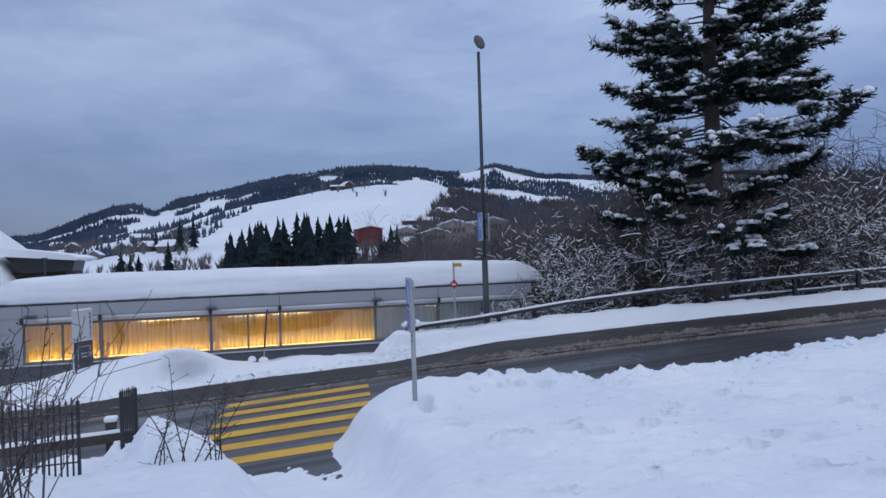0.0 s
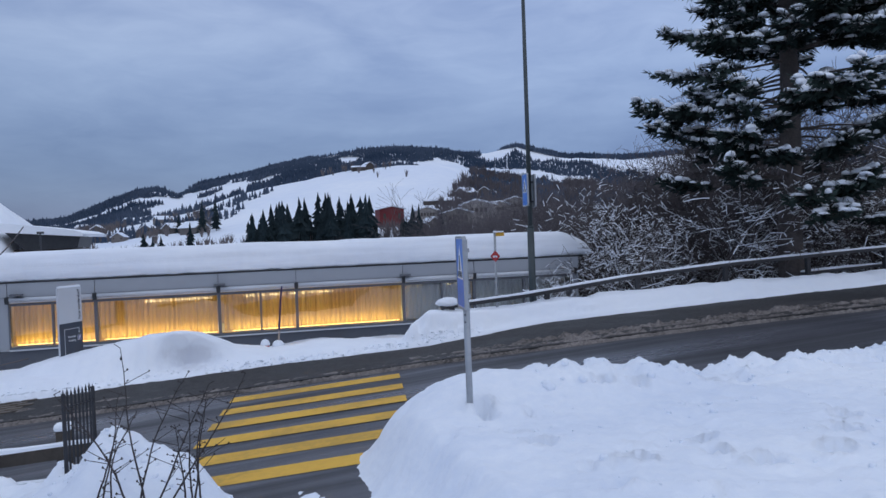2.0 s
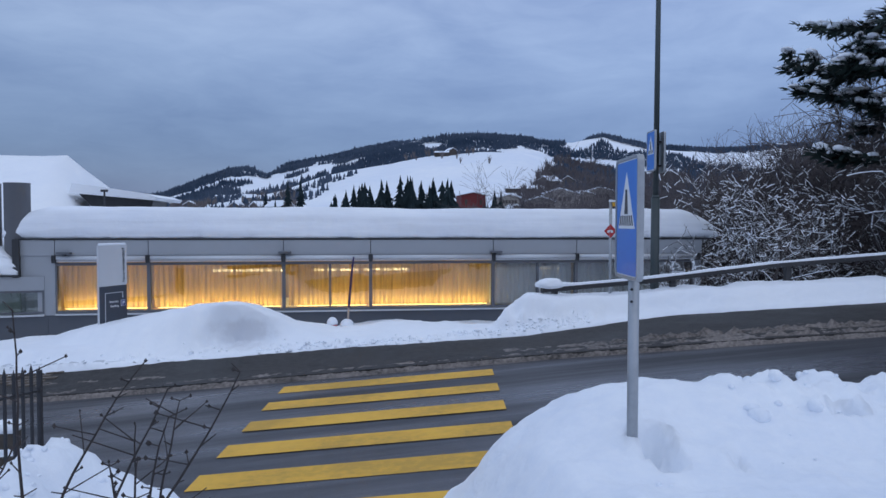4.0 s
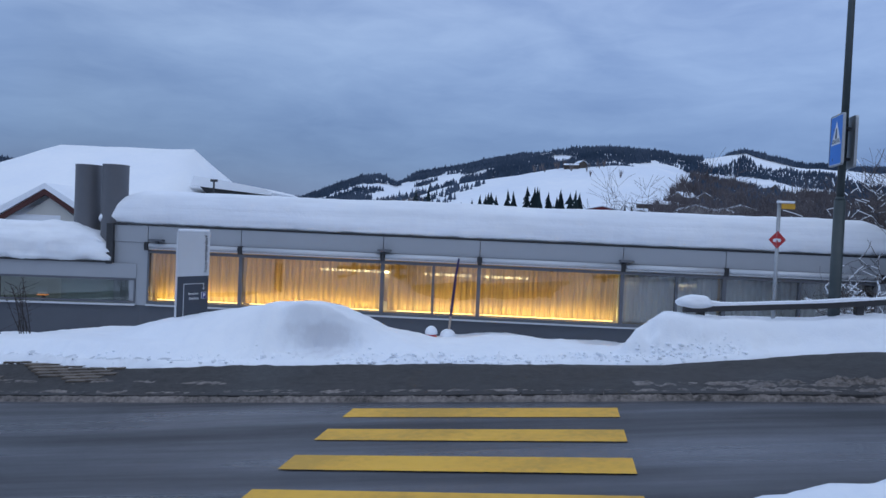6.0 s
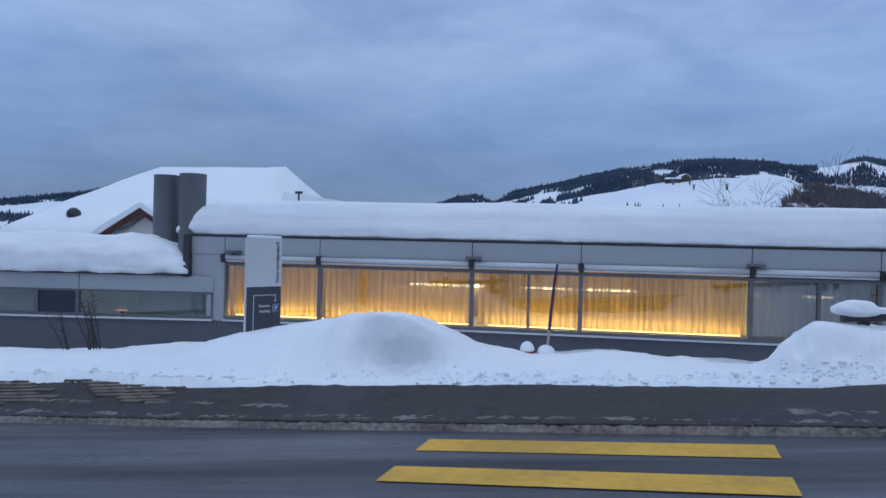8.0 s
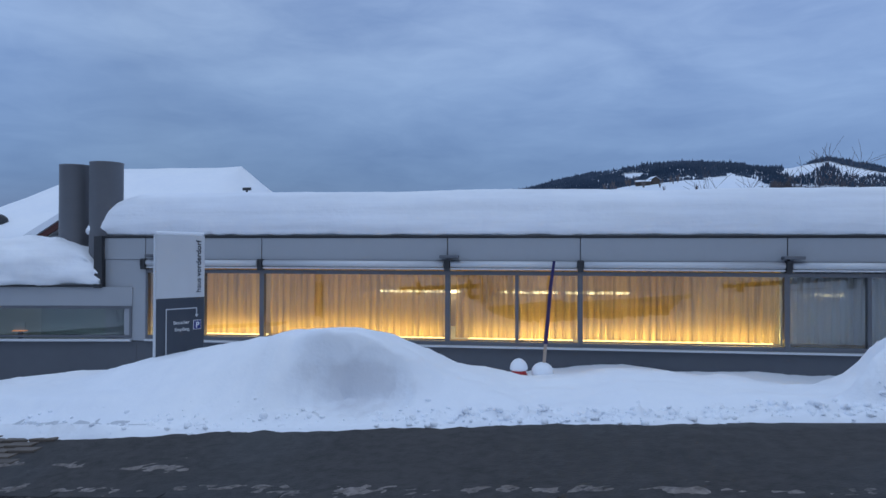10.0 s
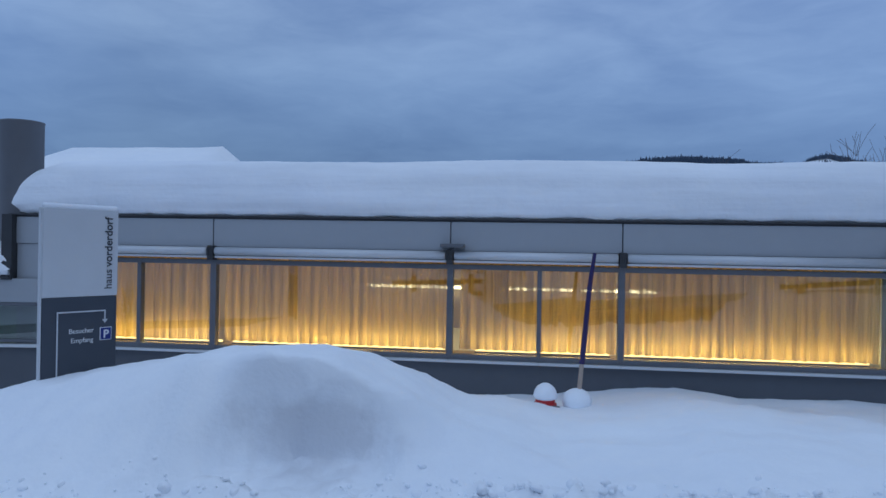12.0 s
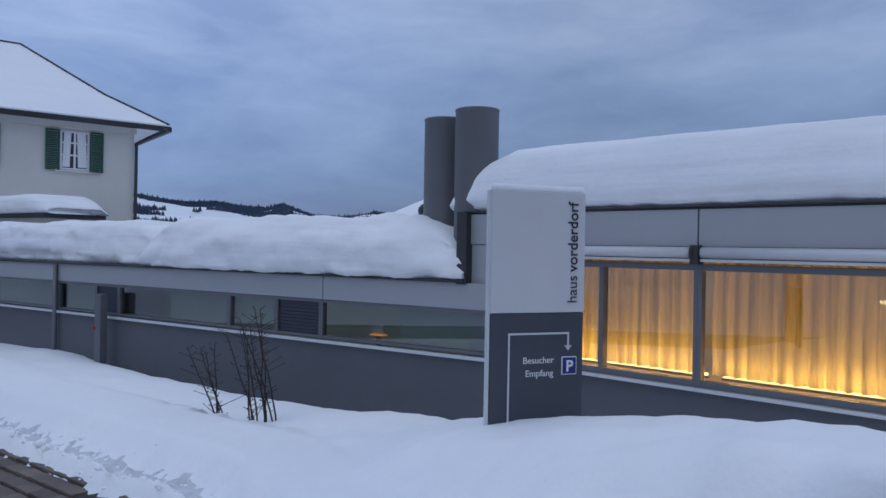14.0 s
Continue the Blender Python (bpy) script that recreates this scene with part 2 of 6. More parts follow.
M_PBLUE = surface("parking_blue", (0.01, 0.02, 0.17), (0.014, 0.028, 0.21), 5.0, 0.4)
M_RED = surface("red_paint", (0.42, 0.018, 0.02), (0.52, 0.025, 0.025), 5.0, 0.45)
M_YPLATE = surface("yellow_plate", (0.62, 0.33, 0.02), (0.72, 0.40, 0.03), 5.0, 0.45)
M_STICKBLUE = surface("dark_blue_marker_paint", (0.012, 0.008, 0.07), (0.02, 0.012, 0.10), 4.0, 0.5)
M_STICKWOOD = surface("bare_wood", (0.34, 0.27, 0.22), (0.46, 0.38, 0.32), 8.0, 0.7)
M_RENDER = surface("cream_render", (0.58, 0.575, 0.54), (0.67, 0.66, 0.62), 1.0, 0.8, patch=0.9)
M_GREEN = surface("green_shutter_paint", (0.018, 0.075, 0.05), (0.028, 0.10, 0.065), 3.0, 0.5)
M_REDWOOD = surface("red_brown_boards", (0.065, 0.022, 0.02), (0.11, 0.034, 0.03), 3.0, 0.7)
M_REDBARN = surface("red_barn_boards", (0.12, 0.018, 0.02), (0.18, 0.028, 0.028), 0.4, 0.8)
M_FARWALL = surface("far_house_wall", (0.10, 0.09, 0.085), (0.20, 0.175, 0.16), 0.2, 0.8, rand=0.35)
M_FARWOOD = surface("far_dark_wood", (0.04, 0.032, 0.028), (0.085, 0.07, 0.06), 0.3, 0.85)
M_PALEFAR = surface("pale_house_wall", (0.24, 0.22, 0.20), (0.36, 0.33, 0.30), 0.2, 0.8, rand=0.25)
M_ROOM = surface("warm_room_wall", (0.66, 0.55, 0.38), (0.74, 0.62, 0.44), 0.6, 0.8)
M_ROOMCOLD = surface("unlit_room_wall", (0.42, 0.50, 0.47), (0.52, 0.58, 0.55), 0.6, 0.8)
M_SCREEN = surface("pale_green_screen", (0.30, 0.37, 0.34), (0.40, 0.45, 0.41), 0.5, 0.7)
M_BLIND = surface("dark_blue_blind", (0.022, 0.027, 0.045), (0.032, 0.038, 0.06), 2.0, 0.5)


def curtain_mat(name, colour, through_share, fold=0.55, lets=0.6):
    m, nt, b = node_mat(name)
    n, l = nt.nodes, nt.links
    geo = n.new("ShaderNodeNewGeometry")
    mp = n.new("ShaderNodeMapping")
    mp.inputs["Scale"].default_value = (15, 15, 0.5)
    l.new(geo.outputs["Position"], mp.inputs[0])
    t = n.new("ShaderNodeTexNoise")
    t.inputs["Scale"].default_value, t.inputs["Detail"].default_value = 1.0, 3.0
    l.new(mp.outputs[0], t.inputs["Vector"])
    # fold shading is put into the cloth colour as upright streaks
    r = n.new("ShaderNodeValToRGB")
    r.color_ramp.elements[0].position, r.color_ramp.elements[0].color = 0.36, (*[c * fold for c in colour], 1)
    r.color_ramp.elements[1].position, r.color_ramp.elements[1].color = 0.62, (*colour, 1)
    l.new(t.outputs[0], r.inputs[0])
    df, tr, tp = n.new("ShaderNodeBsdfDiffuse"), n.new("ShaderNodeBsdfTranslucent"), n.new("ShaderNodeBsdfTransparent")
    for s in (df, tr):
        l.new(r.outputs[0], s.inputs[0])
    m1, m2 = n.new("ShaderNodeMixShader"), n.new("ShaderNodeMixShader")
    m1.inputs[0].default_value = lets
    l.new(df.outputs[0], m1.inputs[1])
    l.new(tr.outputs[0], m1.inputs[2])
    gap = n.new("ShaderNodeMapRange")
    gap.inputs[1].default_value, gap.inputs[2].default_value = 0.40, 0.62
    gap.inputs[3].default_value, gap.inputs[4].default_value = through_share * 0.15, through_share * 2.4
    l.new(t.outputs[0], gap.inputs[0])
    l.new(gap.outputs[0], m2.inputs[0])
    l.new(m1.outputs[0], m2.inputs[1])
    l.new(tp.outputs[0], m2.inputs[2])
    l.new(m2.outputs[0], n["Material Output"].inputs[0])
    return m


def glass_mat(name, tint=(1, 1, 1), gloss=1.0):
    m, nt, b = node_mat(name)
    n, l = nt.nodes, nt.links
    tp, gl, fr, mx = n.new("ShaderNodeBsdfTransparent"), n.new("ShaderNodeBsdfGlossy"), n.new("ShaderNodeFresnel"), n.new("ShaderNodeMixShader")
    tp.inputs[0].default_value = (*tint, 1)
    gl.inputs["Roughness"].default_value = 0.02
    gl.inputs[0].default_value = (gloss, gloss, gloss, 1)
    fr.inputs[0].default_value = 2.15
    l.new(fr.outputs[0], mx.inputs[0])
    l.new(tp.outputs[0], mx.inputs[1])
    l.new(gl.outputs[0], mx.inputs[2])
    l.new(mx.outputs[0], n["Material Output"].inputs[0])
    return m


def glow_mat(name, colour, strength):
    m, nt, b = node_mat(name)
    b.inputs["Base Color"].default_value = (*colour, 1)
    b.inputs["Emission Color"].default_value = (*colour, 1)
    b.inputs["Emission Strength"].default_value = strength
    return m


# one cloth twice: gold lamplight and cold daylight are put into the colours
M_CURTAIN_LIT = curtain_mat("lit_curtain", (0.84, 0.65, 0.27), 0.10)
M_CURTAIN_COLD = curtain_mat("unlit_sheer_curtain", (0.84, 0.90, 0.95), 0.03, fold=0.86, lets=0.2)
M_GLASS = glass_mat("window_glass", (0.96, 0.97, 0.96))
M_GLASS_DARK = glass_mat("tinted_glass", (0.72, 0.82, 0.80))
M_CLEAR, inner_tree, inner_bsdf = node_mat("inner_glass_face")
inner_clear = inner_tree.nodes.new("ShaderNodeBsdfTransparent")
inner_tree.links.new(inner_clear.outputs[0], inner_tree.nodes["Material Output"].inputs[0])


def clear_inside(pane):
    """Only the outer face of a pane mirrors the sky."""
    pane.data.materials.append(M_CLEAR)
    for f in pane.data.polygons:
        f.material_index = 0 if f.normal.y < -0.5 else 1


M_STRIP = glow_mat("warm_light_strip", (1.0, 0.70, 0.26), 3.2)
M_TUBE = glow_mat("warm_tube_lamp", (1.0, 0.78, 0.40), 8.0)


# ---- mesh helpers ----
def box(bm, x0, x1, y0, y1, z0, z1, bevel=0.0):
    vs = bmesh.ops.create_cube(bm, size=1.0)["verts"]
    for v in vs:
        v.co = Vector(((x0 + x1) / 2 + v.co.x * (x1 - x0), (y0 + y1) / 2 + v.co.y * (y1 - y0), (z0 + z1) / 2 + v.co.z * (z1 - z0)))
    if bevel:
        bmesh.ops.bevel(bm, geom=list({e for v in vs for e in v.link_edges}), offset=bevel, segments=2, affect="EDGES", profile=0.6)


def rod(bm, p0, p1, r0, r1=None, n=10, caps=True):
    p0, p1 = Vector(p0), Vector(p1)
    r1 = r0 if r1 is None else r1
    d = (p1 - p0).normalized()
    u = d.orthogonal().normalized()
    w = d.cross(u)
    rings = []
    for p, r in ((p0, r0), (p1, r1)):
        rings.append([bm.verts.new(p + (u * math.cos(a) + w * math.sin(a)) * r) for a in [2 * math.pi * k / n for k in range(n)]])
    for k in range(n):
        bm.faces.new((rings[0][k], rings[0][(k + 1) % n], rings[1][(k + 1) % n], rings[1][k]))
    if caps:
        bm.faces.new(rings[0][::-1])
        bm.faces.new(rings[1])


def prism(bm, outline, y0, y1):
    """A closed outline of (x, z), pushed out from y0 to y1."""
    a = [bm.verts.new((x, y0, z)) for x, z in outline]
    b = [bm.verts.new((x, y1, z)) for x, z in outline]
    bm.faces.new(a)
    bm.faces.new(b[::-1])
    for k in range(len(a)):
        j = (k + 1) % len(a)
        bm.faces.new((a[k], b[k], b[j], a[j]))


def link(name, me, mat, parent=None, label="", smooth=False):
    if mat:
        me.materials.append(mat)
    if smooth:
        for p in me.polygons:
            p.use_smooth = True
    ob = new(name, me)
    if parent:
        ob.parent = parent
    if label:
        ob["label"] = label
    return ob


def part(name, bm, mat, parent=None, label="", smooth=False):
    bmesh.ops.recalc_face_normals(bm, faces=bm.faces)
    me = bpy.data.meshes.new(name)
    bm.to_mesh(me)
    bm.free()
    return link(name, me, mat, parent, label, smooth)


def boxpart(name, dims, mat, parent, label="", bevel=0.0):
    bm = bmesh.new()
    box(bm, *dims, bevel=bevel)
    return part(name, bm, mat, parent, label)


def thing(name, label, category, x=0, y=0, z=0, rz=0, group="", kind=""):
    ob = new(name)
    ob.empty_display_size = 0.2
    ob.matrix_basis = pose(x, y, z, 0, 0, rz)
    return tagged(ob, label, category, group, kind)


def sheet(name, xs, ys, zf, mat, smooth=True):
    """A height field over the grid xs, ys."""
    nx, ny = len(xs), len(ys)
    verts = [(float(x), float(y), float(zf(x, y))) for y in ys for x in xs]
    faces = [(j * nx + i, j * nx + i + 1, (j + 1) * nx + i + 1, (j + 1) * nx + i) for j in range(ny - 1) for i in range(nx - 1)]
    me = bpy.data.meshes.new(name)
    me.from_pydata(verts, [], faces)
    return link(name, me, mat, smooth=smooth)


def fbm(x, y, z=0.0, octaves=4):
    return noise.fractal(Vector((x, y, z)), 1.0, 2.0, octaves)


def smooth01(t):
    t = min(max(t, 0.0), 1.0)
    return t * t * (3 - 2 * t)


def lerp(a, b, t):
    return a + (b - a) * t


def run(a, b, step):
    n = max(1, round((b - a) / step))
    return [a + (b - a) * k / n for k in range(n + 1)]


# ---- the ground, the road and the snow ----
def road_z(x):
    return 0.05 * (min(max(x, -30.0), 45.0) - 3.8)


ROAD_U = [-60, -12, -6, -3, 0, 4, 8, 12, 20, 60]
ROAD_RISE = [-3.0, -0.84, -0.48, -0.25, 0, 0.35, 0.64, 0.88, 1.3, 3.2]
RA = radians(-7.5)
RU, RV = (math.cos(RA), math.sin(RA)), (-math.sin(RA), math.cos(RA))


def road_xy(u, v):
    return 3.88 + u * RU[0] + v * RV[0], 20.58 + u * RU[1] + v * RV[1]


def road_uv(x, y):
    dx, dy = x - 3.88, y - 20.58
    return dx * RU[0] + dy * RU[1], dx * RV[0] + dy * RV[1]


def lane_z(x, y):
    return -0.06 + float(np.interp(road_uv(x, y)[0], ROAD_U, ROAD_RISE))


def walk_z(x, y):
    """The pavement, from the kerb up to the snow bank."""
    u, v = road_uv(x, y)
    kerb_top = lane_z(x, y) + 0.08
    inner = lerp(road_z(x) + 0.05, max(road_z(x) + 0.05, kerb_top + 0.03), smooth01((u - 3) / 4))
    return lerp(kerb_top, inner, smooth01((v - 0.5) / 2.2))


PATH_Y = [-10, 3.6, 5.0, 6.5, 8.0, 9.5, 11.3, 12.2, 13.0, 14.8, 15.6]
PATH_Z = [1.9, 1.48, 1.33, 1.15, 1.0, 0.83, 0.58, 0.40, 0.22, 0.06, 0.0]
RIDGE_AZ = [-180, -75, -64.7, -62, -59, -56.9, -55.2, -53.9, -52.8, -51.3, -49.6, -46.7, -45.4, -42.3, -40.3, -38.9, -37.1, -35.5, -35, -34.2, -32, -27, -20, -13.7, -12, -9, -7.4, -6, -4.6, 0.3, 3.8, 7.4, 10.5, 13.2, 16.4, 18.1, 20.3, 22.3, 24.2, 28.8, 35, 45, 60, 180]
RIDGE_EL = [2.0, 3.3, 3.15, 2.95, 2.9, 2.6, 2.5, 2.95, 2.6, 2.2, 2.1, 2.55, 2.3, 2.2, 2.55, 2.8, 3.15, 3.6, 3.85, 3.6, 3.2, 2.2, 1.2, 2.0, 2.75, 4.2, 4.3, 3.75, 4.4, 5.5, 6.3, 6.7, 6.95, 6.7, 6.3, 6.4, 6.9, 6.3, 5.7, 5.5, 5.4, 4.6, 3.6, 2.0]
HILL_AZ = [-180, -60, -30, -14, -10.7, -5, -2.4, 0.2, 4.6, 10.9, 14.1, 17.2, 20, 24, 30, 40, 180]
HILL_EL = [0.8, 1.2, 1.0, 1.1, 1.57, 2.5, 3.55, 4.2, 5.2, 5.85, 5.7, 4.8, 4.2, 3.6, 3.2, 3.0, 0.8]
CX, CY = 4.5, 8.0


def far_z(r, az):
    """Height of the valley and its hills, by distance and bearing."""
    e1 = 2.9 + math.tan(radians(np.interp(az, HILL_AZ, HILL_EL))) * 620
    e2 = 2.9 + math.tan(radians(np.interp(az, RIDGE_AZ, RIDGE_EL))) * 1250
    low = -4.5
    if r < 240:
        return low
    if r < 620:
        k = (r - 240) / 380
        return lerp(low, e1, k ** 1.15 * 0.75 + 0.25 * smooth01(k))
    if r < 760:
        return lerp(e1, min(e1, e2) * 0.93, smooth01((r - 620) / 140))
    if r < 1250:
        k = (r - 760) / 490
        return lerp(min(e1, e2) * 0.93, e2, smooth01(k) * 0.6 + 0.4 * k)
    return lerp(e2, e2 * 0.55, min((r - 1250) / 900, 1))


def ground_z(x, y):
    """The sheet under the snow banks, the road and the houses."""
    dx, dy = x - CX, y - CY
    r = math.hypot(dx, dy)
    az = math.degrees(math.atan2(dx, dy))
    if y < 14.8:
        near = float(np.interp(y, PATH_Y, PATH_Z)) - 0.35
    elif y < 23.5:
        near = min(road_z(x), lane_z(x, y)) - 0.35
    else:
        near = road_z(x) - 0.30 - 4.2 * smooth01((y - 23.5) / 14.0)
    near += 0.6 * fbm(x * 0.05, y * 0.05) * smooth01((r - 25) / 30)
    far = far_z(r, az) + (1.2 + r * 0.004) * fbm(x * 0.008, y * 0.008, 3.0) * smooth01((r - 150) / 100)
    return lerp(near, far, smooth01((r - 60) / 110))


bearings = [-180 + 6 * k for k in range(17)] + [-78 + 0.8 * k for k in range(161)] + [56 + 6 * k for k in range(21)]
radii = [0.0] + [0.6 * 1.09 ** k for k in range(94)]
verts, faces = [], []
for r in radii:
    for a in bearings:
        px, py = CX + r * math.sin(radians(a)), CY + r * math.cos(radians(a))
        verts.append((px, py, ground_z(px, py)))
nb = len(bearings)
for i in range(len(radii) - 1):
    for k in range(nb - 1):
        faces.append((i * nb + k, i * nb + k + 1, (i + 1) * nb + k + 1, (i + 1) * nb + k))
me = bpy.data.meshes.new("ground")
me.from_pydata(verts, [], faces)
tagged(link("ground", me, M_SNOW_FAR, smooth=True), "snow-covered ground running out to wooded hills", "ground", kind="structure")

def road_sheet(name, us, vs, zf, mat):
    ob = sheet(name, us, vs, lambda u, v: 0.0, mat)
    for vert in ob.data.vertices:
        x, y = road_xy(vert.co.x, vert.co.y)
        vert.co = (x, y, zf(x, y))
    return ob


road_us = run(-70, -9, 4) + run(-8.5, 22, 0.5) + run(24, 90, 4)
tagged(road_sheet("road", road_us, run(-7.2, 0.52, 0.7), lambda x, y: lane_z(x, y) + 0.004 * math.sin(y * 1.3), M_ASPHALT), "wet dark grey asphalt road, cleared of snow", "road", kind="structure")
tagged(road_sheet("pavement", road_us, run(0.5, 5.0, 0.25), lambda x, y: walk_z(x, y) + 0.008 * fbm(x * 0.7, y * 0.7) - 0.8 * smooth01((road_uv(x, y)[1] - 2.9) / 0.3) * (1 - smooth01((x - 7) / 2)), M_PAVE), "damp dark pavement beside the road", "pavement", kind="structure")
kerb = thing("kerb", "granite kerb along the pavement, wet and dirty", "kerb", kind="structure")
for k in range(64):
    bm = bmesh.new()
    box(bm, -24 + k + 0.006, -24 + k + 0.994, 0.40, 0.54, -0.1, 0.085, bevel=0.012)
    for v in bm.verts:
        x, y = road_xy(v.co.x, v.co.y)
        v.co = Vector((x, y, lane_z(x, y) + v.co.z))
    part("kerbstone", bm, M_PAVE, kerb)

# the six bars of the crossing, worn at their edges
crossing = thing("pedestrian_crossing", "pedestrian crossing of worn yellow bars on asphalt", "crossing", kind="structure")
for k in range(6):
    verts, faces = [], []
    n = 60
    for i in range(n + 1):
        for side in (0, 1):
            x, y = road_xy(3.13 * i / n, -0.948 * k - 0.43 * side + 0.006 * fbm(i * 0.7, k + side * 9.0))
            verts.append((x, y, lane_z(x, y) + 0.008))
    faces = [(2 * i, 2 * i + 1, 2 * i + 3, 2 * i + 2) for i in range(n)]
    me = bpy.data.meshes.new("bar")
    me.from_pydata(verts, [], faces)
    link("bar", me, M_YELLOW, crossing)

CREST_X = [-40, -20, -10, -7.4, -5.3, -4.2, -3.2, -2.2, -1.3, -0.5, 0, 0.5, 1.1, 1.5, 1.9, 2.5, 3.0, 3.35, 3.75, 4.6, 5.2, 5.72, 6.1, 6.8, 7.28, 7.5, 7.72, 7.98, 8.8, 9.6, 10.2, 12.4, 15.8, 20.6, 40]
CREST_Z = [-1.8, -0.9, -0.46, -0.31, -0.22, -0.22, -0.17, -0.02, 0.06, 0.25, 0.37, 0.48, 0.60, 0.69, 0.79, 0.85, 0.78, 0.64, 0.40, 0.2, 0.22, 0.34, 0.33, 0.30, 0.33, 0.45, 0.80, 0.98, 0.98, 0.96, 0.97, 1.13, 1.30, 1.42, 2.2]
BACK_X = [-40, -10, -5, -2, 0, 2, 3.4, 4.5, 5.4, 6.1, 6.8, 8.2, 9.5, 12, 16, 40]
BACK_Z = [-2.3, -1.15, -0.95, -0.70, -0.42, -0.27, -0.25, -0.22, -0.10, -0.04, -0.13, -0.12, -0.2, -0.5, -1.6, -1.6]


def bank_edge(x):
    """Where the bank meets the pavement."""
    edge = 22.98 + 0.08 * fbm(x * 0.9, 2.0) + 0.05 * fbm(x * 4.0, 7.0) + 0.035 * fbm(x * 11.0, 3.0) + 0.42 * smooth01((-x - 0.3) / 2) + 0.10 * smooth01((-x - 3.5) / 4)
    edge = max(edge, 20.58 + (1.45 - 0.1305 * (x - 3.88)) / 0.991 + 0.05 * fbm(x * 2.0, 4.0))
    edge = min(edge, 20.58 + (3.3 - 0.1305 * (x - 3.88)) / 0.991 + 0.06 * fbm(x * 1.1, 2.0) + 0.03 * fbm(x * 5.0, 7.0))
    return edge


def far_bank_z(x, y):
    """The ploughed bank between the pavement and the building."""
    edge = bank_edge(x)
    s = y - edge
    base = lerp(min(road_z(x) + 0.03, walk_z(x, edge) + 0.02), walk_z(x, edge) + 0.02, smooth01((x - 6.5) / 2))
    lean = smooth01((x - 6.6) / 0.5) * (1 - smooth01((x - 8.6) / 1.0))
    top = float(np.interp(x - 0.75 * lean * min(max(y - 23.15, 0.0), 0.8), CREST_X, CREST_Z))
    crest_at = float(np.interp(x, [-6, -1, 0.8, 1.9, 3.4, 4.2, 5, 7.2, 7.7, 30], [1.5, 1.8, 1.5, 0.98, 0.98, 1.2, 1.1, 0.8, 0.5, 0.6]))
    if s <= -0.12:
        return min(base, walk_z(x, y)) - 0.25
    rim = 0.11 * smooth01((s + 0.12) / 0.16) + 0.03 * fbm(x * 5, y * 5) * smooth01((s + 0.1) / 0.2) * (1 - smooth01((s - 0.3) / 0.4))
    rise = smooth01((s - 0.05) / crest_at)
    z = lerp(base - 0.06 + rim, top, rise)
    back = float(np.interp(x, BACK_X, BACK_Z))
    z = lerp(z, back, smooth01((s - crest_at - 0.5) / float(np.interp(x, [-3, 2, 4, 7.2, 8.4, 12], [2.2, 2.2, 3.6, 3.6, 1.9, 2.4]))))
    # the hollow under a brow on the road side of the mound
    d = math.hypot((x - 2.84) / 0.80, (y - 23.47) / 0.36) + 0.12 * fbm(x * 3, y * 3, 2.0)
    bite = 1 - smooth01((d - 0.74) / 0.20)
    z += 0.06 * math.exp(-((x - 2.75) / 1.0) ** 2 - ((y - 23.86) / 0.16) ** 2)
    shelf = base + 0.05 + 0.25 * max(y - 23.30, 0) + 0.03 * fbm(x * 7, y * 7)
    z = lerp(z, min(z, shelf), bite) + bite * 0.035 * fbm(x * 9, y * 9, 3.0)
    z += 0.05 * fbm(x * 1.7, y * 1.7, 13.0) * smooth01((x - 8.2) / 1.0)
    # footprints and crumbs along the edge
    z += 0.03 * fbm(x * 1.6, y * 2.6, 21.0) * smooth01((s - 0.3) / 0.5) + 0.035 * fbm(x * 0.9, y * 0.9, 4.0) + 0.010 * fbm(x * 3.5, y * 3.5, 6.0)
    crumb = fbm(x * 6.5, y * 6.5, 9.0)
    band = math.exp(-((s - 0.22) / 0.18) ** 2)
    z += 0.13 * band * max(crumb, -0.1) * (0.4 + 0.6 * smooth01((x - 3) / 2))
    left = smooth01((1.4 - x) / 1.5)
    if 0.02 < s < 1.3 and x < 1.4:
        z = max(z, walk_z(x, y) + left * (0.13 + 0.12 * smooth01((s - 0.35) / 0.25)))
    trench = math.exp(-((s - 0.22 - 0.06 * fbm(x * 0.8, 5.0)) / 0.10) ** 2) * left * (0.85 + 0.9 * fbm(x * 2.5, 14.0))
    if trench > 0.02:
        z = max(z - 0.15 * trench, min(z, walk_z(x, y) + 0.03))
    # a hole in the snow where the guard rail begins
    z -= 0.22 * math.exp(-((x - 8.15) / 0.13) ** 2 - ((y - 23.42) / 0.10) ** 2)
    return z


bank_xs = run(-45, -13, 2) + run(-12.8, -4, 0.16) + run(-3.94, 10, 0.06) + run(10.15, 26, 0.16) + run(27, 60, 3)
bank_ys = run(20.0, 22.4, 0.15) + run(22.5, 24.6, 0.05) + run(24.7, 28.3, 0.15) + run(28.8, 36, 1.2)
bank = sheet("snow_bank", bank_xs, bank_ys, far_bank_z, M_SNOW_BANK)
for vert in bank.data.vertices:
    # the brow leans out over the hollow
    x, y, z = vert.co
    if abs(x - 2.8) < 2 and 23.3 < y < 24.6:
        vert.co.y -= (0.24 + 0.05 * fbm(x * 3, 6.0)) * math.exp(-((x - 2.85) / 0.62) ** 4 - ((y - 23.88) / 0.17) ** 2)
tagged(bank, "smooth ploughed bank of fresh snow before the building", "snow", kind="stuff")

